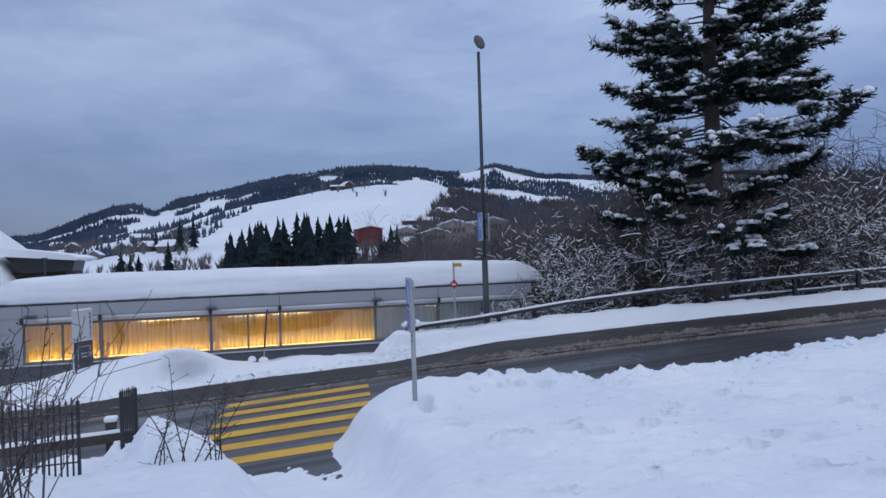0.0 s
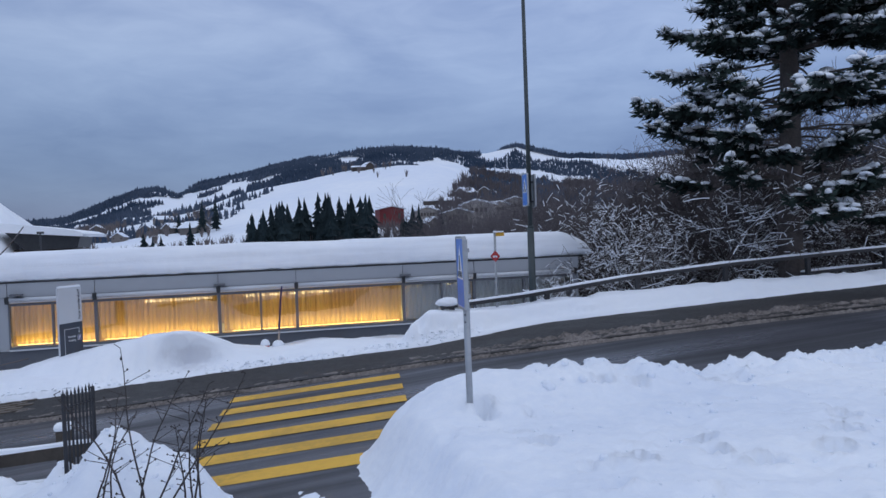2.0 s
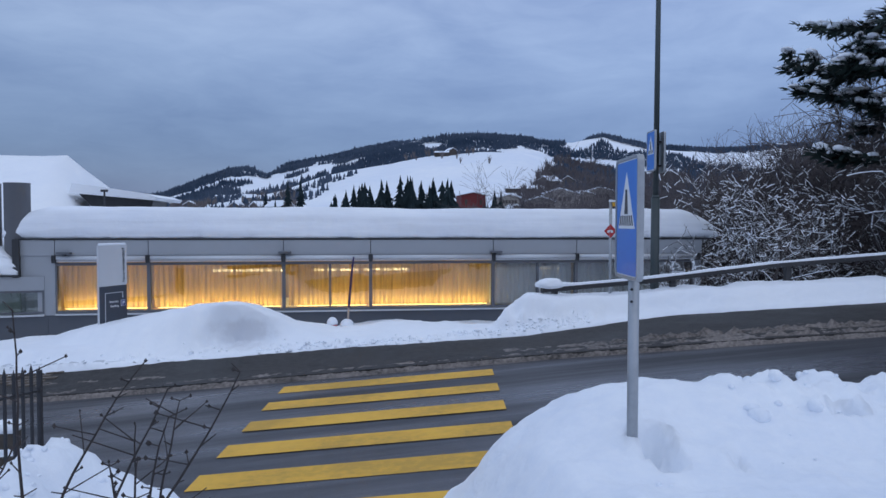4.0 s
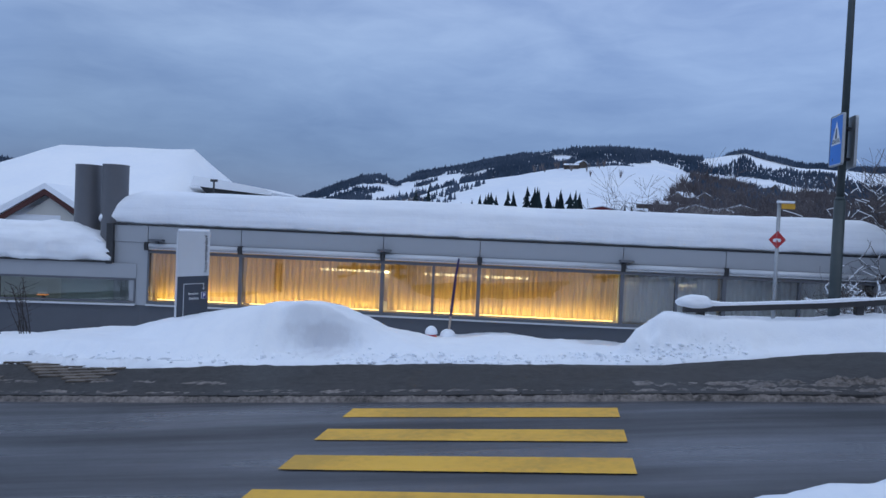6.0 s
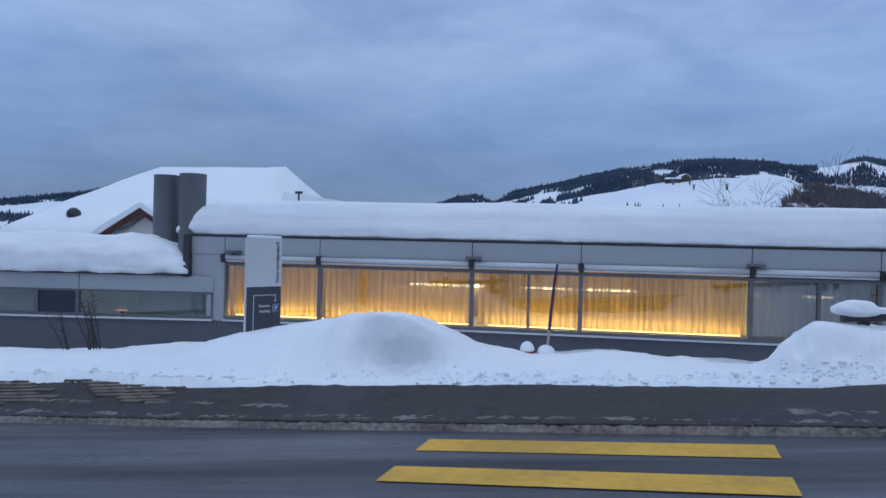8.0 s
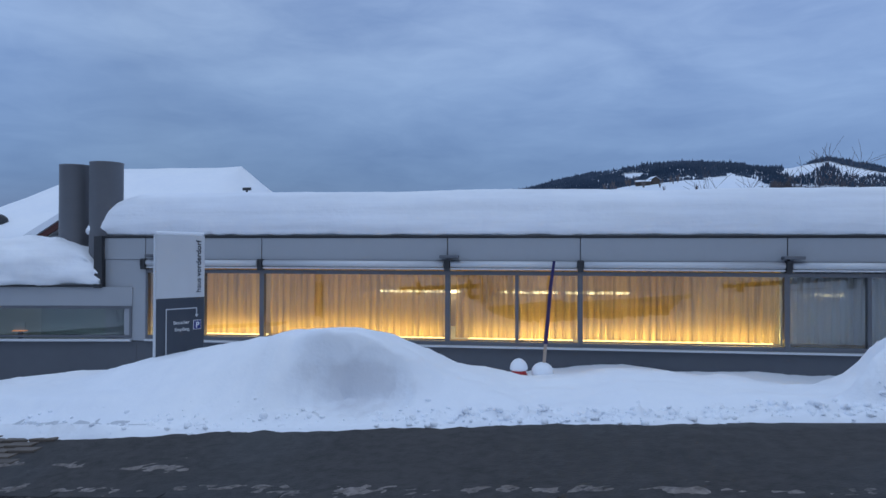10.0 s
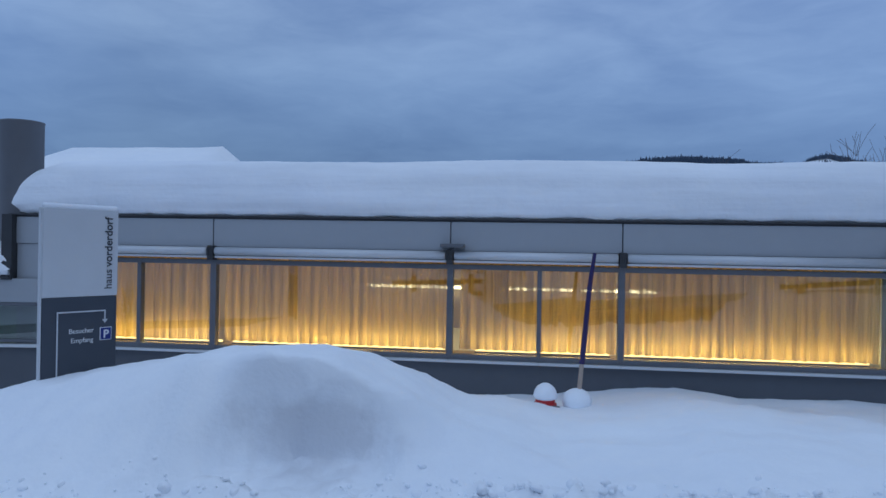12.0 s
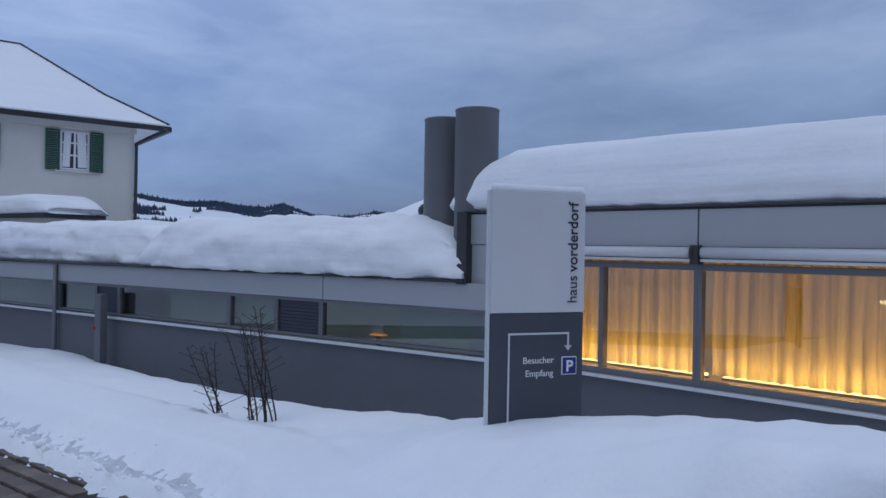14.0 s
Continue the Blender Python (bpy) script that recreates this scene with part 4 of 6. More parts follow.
for a, b in ((-14.6, -10.05), (-10.05, -3.06), (-3.06, -0.1)):
    boxpart("fascia_panel", (a + 0.008, b - 0.008, -0.02, 0.016, 0.785, 1.118), M_PANEL, wing, bevel=0.004)
WIN = [(-14.6, -10.05, 1), (-10.05, -8.75, 1), (-8.75, -8.03, 0), (-8.03, -5.07, 1), (-5.07, -4.01, 1), (-4.01, -3.1, 0), (-3.1, -0.12, 1)]
for a, b, glass in WIN:
    bm = bmesh.new()
    box(bm, a, a + 0.04, -0.015, 0.08, 0.22, 0.78, bevel=0.004)
    box(bm, b - 0.04, b, -0.015, 0.08, 0.22, 0.78, bevel=0.004)
    box(bm, a + 0.04, b - 0.04, -0.01, 0.08, 0.735, 0.78)
    box(bm, a + 0.04, b - 0.04, -0.01, 0.08, 0.22, 0.262)
    win = part("window", bm, M_ALU, wing, "narrow grey window with dim greenish glass" if glass else "narrow grey window with a closed dark blind")
    bm = bmesh.new()
    box(bm, a + 0.036, b - 0.036, 0.03, 0.042, 0.258, 0.739)
    pane = part("pane", bm, M_GLASS_DARK if glass else M_BLIND, win)
    clear_inside(pane)
    pane.visible_shadow = not glass
    if not glass:
        for k in range(9):
            boxpart("slat", (a + 0.06, b - 0.06, 0.018, 0.029, 0.275 + k * 0.051, 0.318 + k * 0.051), M_BLIND, win)
    if glass:
        c = a + 0.06 if b - a < 2 else lerp(a, b, 0.44)
        bm = bmesh.new()
        box(bm, c, b - 0.06, 0.13, 0.14, 0.25, 0.75)
        part("screen", bm, M_SCREEN, win, "pale greenish screen behind the glass")
    bm = bmesh.new()
    box(bm, a + 0.002, b - 0.002, -0.06, 0.03, 0.155, 0.2, bevel=0.006)
    part("sill", bm, M_ALU_LIGHT, win)
for x in (-10.05,):
    bm = bmesh.new()
    rod(bm, (x, -0.07, -1.6), (x, -0.07, 1.10), 0.045, n=10)
    part("downpipe", bm, M_ALU, wing, smooth=True)
bm = bmesh.new()
box(bm, -8.28, -8.10, -0.32, -0.18, -1.4, 0.62, bevel=0.015)
post = thing("metal_post", "grey metal post with a small red button before the wall", "post", -2.3, FY, 0, WA)
part("column", bm, M_ALU, post)
boxpart("button", (-8.30, -8.26, -0.345, -0.315, -0.02, 0.03), M_RED, post, "small red button")
# the dim things on the window ledge
led = thing("desk_lamp", "small lit desk lamp behind the window", "lamp", -2.3, FY, 0, WA)
boxpart("stand", (-2.24, -2.18, 0.20, 0.26, -0.6, 0.30), M_DARK, led)
boxpart("shade", (-2.34, -2.12, 0.18, 0.30, 0.305, 0.322), glow_mat("orange_lamp_shade", (1.0, 0.32, 0.06), 0.6), led, "glowing orange shade")
boxpart("back_panel", (-2.33, -2.13, 0.22, 0.24, 0.33, 0.47), M_ROOMCOLD, led, "pale upright panel")
boxpart("desk", (-2.7, -1.9, 0.15, 1.1, -0.9, -0.6), M_FARWOOD, led)
# added fill light with no fixture, brightens the room behind the wing's panes
dim = bpy.data.lights.new("wing_fill", "AREA")
dim.shape, dim.size, dim.size_y, dim.energy, dim.color = "RECTANGLE", 7.0, 2.0, 9.0, (1.0, 0.97, 0.86)
do = new("wing_fill", dim)
do.matrix_world = WING @ look((-5.0, 1.8, 0.98), (-5.0, 1.8, 0.0))
boxpart("inner_ceiling", (-14.3, -0.9, 0.3, 5.7, 1.0, 1.06), M_ROOMCOLD, wing)
snow_roof("roof_snow", -7.35, -0.66, -0.02, 6.1, 1.156, 1.98, "heavy slab of snow sliding over the wing's roof edge", seed=14.0, at=WING, bulge=0.20, edge=0.5, lumps=0.11)
snow_roof("roof_snow", -14.8, -7.0, 0.14, 6.1, 1.156, 1.96, "thick snow with a broken edge on the wing's roof", seed=23.0, at=WING, bulge=0.05, edge=0.42, lumps=0.08)

# ---- two flues ----
for x, y, top in ((-3.87, 28.55, 3.37), (-3.10, 28.32, 3.38)):
    fl = thing("flue", "tall grey round metal flue rising from the snowy roof", "flue", x, y, 1.1, group="pair of flues")
    bm = bmesh.new()
    n, r = 32, 0.288
    prof = [(r, 0.0), (r, top - 1.13), (r + 0.006, top - 1.12), (r + 0.006, top - 1.1), (r - 0.02, top - 1.1), (r - 0.02, 0.3)]
    rings = [[bm.verts.new((rr * math.cos(2 * math.pi * k / n), rr * math.sin(2 * math.pi * k / n), z)) for k in range(n)] for rr, z in prof]
    for a, b in zip(rings, rings[1:]):
        for k in range(n):
            bm.faces.new((a[k], a[(k + 1) % n], b[(k + 1) % n], b[k]))
    part("pipe", bm, M_FLUE, fl, smooth=True)
    bm = bmesh.new()
    rod(bm, (0, 0, 0.28), (0, 0, 0.3), r - 0.022, n=24)
    part("inside", bm, M_DARK, fl)


# ---- the sign pylon ----
def lettering(words, size, mat, parent, m, bold=0.0):
    cu = bpy.data.curves.new("lettering", "FONT")
    cu.body, cu.size, cu.extrude, cu.offset = words, size, 0.002, bold
    tmp = bpy.data.objects.new("tmp", cu)
    scene.collection.objects.link(tmp)
    bpy.context.view_layer.update()
    me = bpy.data.meshes.new_from_object(tmp.evaluated_get(bpy.context.evaluated_depsgraph_get()))
    bpy.data.objects.remove(tmp)
    me.materials.clear()
    ob = link("lettering", me, mat, parent)
    ob.matrix_basis = m
    return ob


# local x runs along the face, local -y points to the reader
pyl_dir = math.degrees(math.atan2(25.413 - 24.789, 0.252 + 0.092))
pylon = thing("sign_pylon", "slim sign pylon, white above and anthracite below, standing in snow", "sign", -0.092, 24.789, 0, pyl_dir)
PW = 0.717
boxpart("upper_panel", (0.0, PW, 0.0, 0.05, 1.122, 1.955), M_SIGNWHITE, pylon, "white lacquered upper panel", bevel=0.008)
boxpart("lower_panel", (0.004, PW - 0.004, 0.003, 0.047, -0.9, 1.119), M_SIGNGREY, pylon, "anthracite lower panel", bevel=0.006)
boxpart("edge_strip", (-0.018, -0.001, 0.006, 0.044, -0.9, 1.95), M_ALU_LIGHT, pylon)
bm = bmesh.new()
box(bm, 0.005, PW - 0.005, 0.003, 0.049, 1.95, 2.0, bevel=0.02)
part("snow_cap", bm, M_SNOW, pylon, smooth=True)
face = pose(0, -0.003, 0, 90, 0, 0)
lettering("haus", 0.108, M_INK, pylon, face @ pose(0.655, 1.185, 0, 0, 0, 90))
lettering("vorderdorf", 0.108, M_INK, pylon, face @ pose(0.655, 1.405, 0, 0, 0, 90), bold=0.0014)
lettering("Besucher", 0.064, M_WHITE, pylon, face @ pose(0.245, 0.775, 0))
lettering("Empfang", 0.064, M_WHITE, pylon, face @ pose(0.265, 0.685, 0))
boxpart("parking_plate", (0.545, 0.66, -0.006, 0.002, 0.69, 0.815), M_WHITE, pylon, "white-edged blue parking plate")
boxpart("parking_field", (0.551, 0.654, -0.009, -0.0062, 0.696, 0.809), M_PBLUE, pylon)
lettering("P", 0.11, M_WHITE, pylon, pose(0, -0.0105, 0, 90, 0, 0) @ pose(0.574, 0.713, 0), bold=0.002)
bm = bmesh.new()
box(bm, 0.135, 0.147, -0.004, 0.002, 0.15, 0.985)
box(bm, 0.148, 0.60, -0.004, 0.002, 0.972, 0.985)
box(bm, 0.588, 0.60, -0.004, 0.002, 0.88, 0.971)
prism(bm, [(0.566, 0.892), (0.622, 0.892), (0.594, 0.857)], -0.004, 0.002)
part("arrow", bm, M_ALU_LIGHT, pylon, "thin white arrow line")

# ---- small things along the far bank ----
hydrant = thing("hydrant", "red hydrant capped with a dome of snow", "hydrant", 4.49, 26.63, -0.36)
bm = bmesh.new()
rod(bm, (0, 0, -0.2), (0, 0, 0.40), 0.105, n=16)
rod(bm, (0, 0, 0.31), (0, 0, 0.35), 0.125, n=16)
part("barrel", bm, M_RED, hydrant, smooth=False)
bm = bmesh.new()
rod(bm, (0.05, -0.06, 0.30), (0.14, -0.12, 0.30), 0.045, n=10)
part("outlet", bm, M_ALU, hydrant)
bm = bmesh.new()
bmesh.ops.create_icosphere(bm, subdivisions=3, radius=0.13)
for v in bm.verts:
    v.co = Vector((v.co.x, v.co.y, v.co.z * (1.15 if v.co.z > 0 else 0.35) + 0.42))
part("snow_cap", bm, M_SNOW, hydrant, smooth=True)
marker = thing("snow_marker", "thin leaning marker stick, dark blue above bare wood", "post", 4.83, 26.67, -0.3)
bm = bmesh.new()
rod(bm, (-0.03, 0, -0.2), (0.055, 0.005, 0.83), 0.024, n=8)
part("lower_stick", bm, M_STICKWOOD, marker)
bm = bmesh.new()
rod(bm, (0.045, 0.005, 0.72), (0.115, 0.01, 1.55), 0.03, 0.026, n=8)
rod(bm, (0.115, 0.01, 1.55), (0.165, 0.015, 1.92), 0.026, 0.02, n=8)
part("upper_stick", bm, M_STICKBLUE, marker)
bm = bmesh.new()
bmesh.ops.create_icosphere(bm, subdivisions=3, radius=0.16)
for v in bm.verts:
    v.co = Vector((v.co.x - 0.0, v.co.y, v.co.z * 0.85 + 0.32))
part("snow_lump", bm, M_SNOW, marker, smooth=True)

# ---- guard rail with snow on it ----
RAIL = [(8.6, 1.05), (11.0, 1.23), (13.9, 1.54), (17.0, 1.75), (21.0, 1.92), (34.0, 2.4)]
rail = thing("guard_rail", "dark guard rail on posts with a line of snow on top", "railing", 0, 23.75, 0)


def rail_z(x):
    return float(np.interp(x, [p[0] for p in RAIL], [p[1] for p in RAIL]))


for x0, x1, dz, dy in ((8.74, 34.0, 0.0, 0.0), (19.6, 34.0, -0.52, 0.35)):
    xs = run(x0, x1, 0.2)
    verts, faces, sv, sf = [], [], [], []
    for x in xs:
        z = rail_z(x) + dz
        verts += [(x, dy - 0.05, z - 0.05), (x, dy + 0.05, z - 0.05), (x, dy + 0.05, z + 0.045), (x, dy - 0.05, z + 0.045)]
        h = 0.05 + 0.025 * fbm(x * 1.3, dz) + 0.06 * math.exp(-((x - 9.0) / 0.25) ** 2)
        sv += [(x, dy - 0.062, z + 0.043), (x, dy - 0.055, z + 0.045 + h * 0.7), (x, dy, z + 0.045 + h), (x, dy + 0.055, z + 0.045 + h * 0.7), (x, dy + 0.062, z + 0.043)]
    for i in range(len(xs) - 1):
        faces += [(4 * i + k, 4 * i + (k + 1) % 4, 4 * i + 4 + (k + 1) % 4, 4 * i + 4 + k) for k in range(4)]
        sf += [(5 * i + k, 5 * i + (k + 1) % 5, 5 * i + 5 + (k + 1) % 5, 5 * i + 5 + k) for k in range(5)]
    faces += [(3, 2, 1, 0)]
    sf += [(4, 3, 2, 1, 0)]
    for nm, vv, ff, mt in (("beam", verts, faces, M_DARK), ("snow_line", sv, sf, M_SNOW)):
        me = bpy.data.meshes.new(nm)
        me.from_pydata(vv, [], ff)
        link(nm, me, mt, rail)
bm = bmesh.new()
bmesh.ops.create_icosphere(bm, subdivisions=4, radius=1.0)
for v in bm.verts:
    k = 1 + 0.10 * fbm(v.co.x * 1.6, v.co.y * 1.6, v.co.z * 1.6)
    v.co = Vector((8.92 + v.co.x * 0.30 * k, v.co.y * 0.17 * k, rail_z(8.7) + 0.10 + v.co.z * (0.15 if v.co.z > 0 else 0.07) * k))
part("snow_cap", bm, M_SNOW, rail, "rounded lump of snow on the rail's end", smooth=True)
for x in (9.05, 11.6, 14.2, 16.9, 19.6, 22.3, 25.0, 27.7, 30.4, 33.0):
    boxpart("post", (x - 0.06, x + 0.06, 0.055, 0.17, rail_z(x) - 1.3, rail_z(x) + 0.03), M_DARK, rail, bevel=0.01)

# ---- street lamp with crossing signs ----
lamp_post = thing("street_lamp", "tall dark tapered street lamp with an unlit oval head", "lamp", 11.26, 23.98, 0.35)
bm = bmesh.new()
rod(bm, (0, 0, -0.5), (0, 0, 2.6), 0.095, 0.088, n=16)
rod(bm, (0, 0, 2.6), (0, 0, 2.66), 0.088, 0.062, n=16)
rod(bm, (0, 0, 2.66), (0.02, 0, 8.82), 0.062, 0.045, n=16)
part("pole", bm, M_POLE, lamp_post, smooth=True)
bm = bmesh.new()
bmesh.ops.create_uvsphere(bm, u_segments=20, v_segments=12, radius=1.0)
for v in bm.verts:
    v.co = Matrix.Rotation(radians(52), 3, "X") @ Vector((v.co.x * 0.16, v.co.y * 0.33, v.co.z * 0.075)) + Vector((0.03, -0.08, 9.1))
head_ob = part("lamp_head", bm, M_POLE, lamp_post, "flat oval lamp head", smooth=True)
bm = bmesh.new()
bmesh.ops.create_uvsphere(bm, u_segments=20, v_segments=10, radius=1.0)
for v in bm.verts:
    v.co = Matrix.Rotation(radians(52), 3, "X") @ Vector((v.co.x * 0.125, v.co.y * 0.26, v.co.z * 0.04 - 0.052)) + Vector((0.03, -0.08, 9.1))
part("lens", bm, M_ALU, head_ob, "pale unlit lens", smooth=True)


def rounded(w, h, r, n=6):
    """Outline of a rectangle with rounded corners."""
    out = []
    for cx, cz, a0 in ((w / 2 - r, h / 2 - r, 0), (-w / 2 + r, h / 2 - r, 90), (-w / 2 + r, -h / 2 + r, 180), (w / 2 - r, -h / 2 + r, 270)):
        for k in range(n + 1):
            a = radians(a0 + 90 * k / n)
            out.append((cx + r * math.cos(a), cz + r * math.sin(a)))
    return out


def crossing_plate(parent, w, h, m, name="sign_plate"):
    """A blue plate with a white triangle and plain dark bars on it; its face looks along local -y."""
    bm = bmesh.new()
    prism(bm, rounded(w, h, 0.05), 0.0, 0.03)
    plate = part(name, bm, M_GALV, parent, "grey-edged blue crossing sign with rounded corners")
    plate.matrix_basis = m
    bm = bmesh.new()
    outer, inner = rounded(w, h, 0.05), rounded(w - 0.036, h - 0.036, 0.034)
    rings = [[bm.verts.new((x, y, z)) for x, z in o] for o, y in ((outer, -0.001), (outer, -0.012), (inner, -0.012), (inner, -0.001))]
    for a, b in zip(rings, rings[1:]):
        for k in range(len(a)):
            bm.faces.new((a[k], a[(k + 1) % len(a)], b[(k + 1) % len(b)], b[k]))
    part("rim", bm, M_GALV, plate)
    bm = bmesh.new()
    prism(bm, rounded(w - 0.04, h - 0.04, 0.032), -0.0035, -0.001)
    part("white_border", bm, M_WHITE, plate)
    bm = bmesh.new()
    prism(bm, rounded(w - 0.058, h - 0.058, 0.026), -0.006, -0.0037)
    part("blue_field", bm, M_BLUE, plate)
    bm = bmesh.new()
    prism(bm, [(-w * 0.36, -h * 0.085), (w * 0.36, -h * 0.085), (0.0, h * 0.375)], -0.0085, -0.0062)
    part("white_triangle", bm, M_WHITE, plate)
    for k in range(-3, 4):
        bm = bmesh.new()
        c = k * w * 0.083
        prism(bm, [(c * 1.12 - w * 0.02, -h * 0.06), (c * 1.12 + w * 0.02, -h * 0.06), (c * 0.92 + w * 0.016, h * 0.022), (c * 0.92 - w * 0.016, h * 0.022)], -0.011, -0.0087)
        part("dark_bar", bm, M_INK, plate)
    bm = bmesh.new()
    prism(bm, [(-w * 0.07, h * 0.035), (w * 0.07, h * 0.035), (w * 0.03, h * 0.235), (-w * 0.03, h * 0.235)], -0.011, -0.0087)
    part("dark_wedge", bm, M_INK, plate)
    return plate


crossing_plate(lamp_post, 0.58, 0.84, pose(-0.12, -0.02, 3.58, 0, 0, -98))
crossing_plate(lamp_post, 0.58, 0.84, pose(0.12, 0.02, 3.55, 0, 0, 82))
for h in (3.25, 3.75):
    boxpart("clamp", (-0.11, 0.11, -0.11, 0.11, h, h + 0.04), M_DARK, lamp_post)

# ---- signpost with a yellow plate and a red cycle plate ----
way = thing("signpost", "thin grey signpost with a yellow plate and a red lozenge", "sign", 10.27, 23.95, 0.3)
bm = bmesh.new()
rod(bm, (0, 0, -0.4), (0, 0, 2.62), 0.03, n=12)
part("pole", bm, M_GALV, way, smooth=True)
boxpart("yellow_plate", (0.02, 0.24, -0.05, -0.035, 2.47, 2.56), M_YPLATE, way, "small yellow plate", bevel=0.003)
boxpart("snow_cap", (-0.05, 0.23, -0.07, 0.0, 2.562, 2.60), M_SNOW, way, bevel=0.015)
bm = bmesh.new()
box(bm, -0.105, 0.105, -0.045, -0.034, -0.105, 0.105, bevel=0.004)
dia = part("red_plate", bm, M_RED, way, "dark red square plate set on its corner")
dia.matrix_basis = pose(0.02, 0, 1.96, 0, 0, -52) @ pose(0, 0, 0, 0, 45, 0)
bm = bmesh.new()
for k in (-1, 1):
    rod(bm, (k * 0.04, -0.050, -0.01), (k * 0.04, -0.046, -0.01), 0.03, n=12)
box(bm, -0.04, 0.04, -0.05, -0.046, -0.005, 0.02)
sym = part("white_symbol", bm, M_WHITE, dia)
sym.matrix_basis = pose(0, 0, 0, 0, -45, 0)

# ---- the crossing sign in the ploughed heap ----
xsign = thing("crossing_sign", "blue crossing sign on a galvanised post in a snow heap", "sign", 6.665, 14.12, 0.0)
bm = bmesh.new()
rod(bm, (0, 0, -0.2), (0, 0, 2.80), 0.036, n=20)
part("pole", bm, M_GALV, xsign, smooth=True)
crossing_plate(xsign, 0.534, 0.79, pose(-0.048, 0.0, 2.44, 0, 0, -97))
for h in (2.16, 2.66):
    boxpart("clamp", (-0.045, 0.043, -0.043, 0.043, h, h + 0.04), M_GALV, xsign)
for h in (1.90, 1.98):
    bm = bmesh.new()
    rod(bm, (-0.025, -0.03, h), (-0.031, -0.038, h), 0.009, n=8)
    part("bolt", bm, M_DARK, xsign)


# ---- iron fence and wooden barrier beside the way down ----
def iron_fence(p0, p1, n, height, label):
    p0, p1 = Vector(p0), Vector(p1)
    fence = thing("iron_fence", label, "fence", *p0)
    d = p1 - p0
    bm = bmesh.new()
    rod(bm, (0, 0, -0.5), (0, 0, height), 0.012, n=6)
    rod(bm, (0, 0, height), (0, 0, height + 0.06), 0.015, 0.001, n=6)
    me = bpy.data.meshes.new("picket")
    bm.to_mesh(me)
    bm.free()
    me.materials.append(M_FENCE)
    for k in range(n):
        ob = new("picket", me)
        ob.parent = fence
        ob.matrix_basis = Matrix.Translation(d * (k / (n - 1)) + Vector((0, 0, 0.012 * math.sin(k * 2.1))))
    for h in (0.10, height - 0.12):
        bm = bmesh.new()
        rod(bm, (0, 0, h), d + Vector((0, 0, h)), 0.010, n=6)
        part("rail", bm, M_FENCE, fence)
    for q in (Vector((0, 0, 0)), d):
        bm = bmesh.new()
        rod(bm, q + Vector((0, 0, -0.6)), q + Vector((0, 0, height + 0.02)), 0.02, n=8)
        part("post", bm, M_FENCE, fence)


iron_fence((2.66, 14.0, 0.66), (2.73, 14.85, 0.56), 9, 0.82, "short stretch of black iron picket fence")
iron_fence((2.44, 12.55, 0.90), (0.60, 12.1, 0.99), 33, 0.76, "black iron picket fence half sunk in snow")
barrier = thing("wooden_barrier", "dark wooden roadside barrier with snow on its beams", "railing", 0.12, 15.3, 0)
for x in (2.2, 0.4):
    boxpart("post", (x - 0.07, x + 0.07, -0.07, 0.07, -0.6, 0.86 + 0.05 * (x - 2.2)), M_WOODDARK, barrier, bevel=0.01)
    bm = bmesh.new()
    box(bm, x - 0.09, x + 0.09, -0.09, 0.09, 0.86 + 0.05 * (x - 2.2), 0.94 + 0.05 * (x - 2.2), bevel=0.035)
    part("snow_cap", bm, M_SNOW, barrier, smooth=True)
for h in (0.64, 0.26):
    bm = bmesh.new()
    box(bm, -0.3, 2.55, -0.12, -0.075, -0.07, 0.07, bevel=0.008)
    ob = part("beam", bm, M_WOODDARK, barrier)
    ob.matrix_basis = pose(0, 0, h - 0.11, 0, -2.86, 0)
    xs = run(-0.3, 2.55, 0.15)
    sv, sf = [], []
    for x in xs:
        hh = 0.05 + 0.03 * fbm(x * 1.7, h * 9)
        sv += [(x, -0.125, 0.07), (x, -0.12, 0.07 + hh * 0.7), (x, -0.095, 0.07 + hh), (x, -0.072, 0.07 + hh * 0.7), (x, -0.07, 0.07)]
    for i in range(len(xs) - 1):
        sf += [(5 * i + k, 5 * i + (k + 1) % 5, 5 * i + 5 + (k + 1) % 5, 5 * i + 5 + k) for k in range(5)]
    me = bpy.data.meshes.new("snow_line")
    me.from_pydata(sv, [], sf)
    link("snow_line", me, M_SNOW, ob)


# ---- trees and bushes ----
def limb_mesh(segs, sides_for):
    """Tubes for segments (p0, p1, r0, r1)."""
    verts, faces = [], []
    for p0, p1, r0, r1 in segs:
        n = sides_for(r0)
        d = p1 - p0
        if d.length < 1e-5:
            continue
        d.normalize()
        u = d.orthogonal().normalized()
        w = d.cross(u)
        b = len(verts)
        for p, r in ((p0, r0), (p1, r1)):
            for k in range(n):
                a = 2 * math.pi * k / n
                verts.append(tuple(p + (u * math.cos(a) + w * math.sin(a)) * r))
        for k in range(n):
            faces.append((b + k, b + (k + 1) % n, b + n + (k + 1) % n, b + n + k))
    return verts, faces


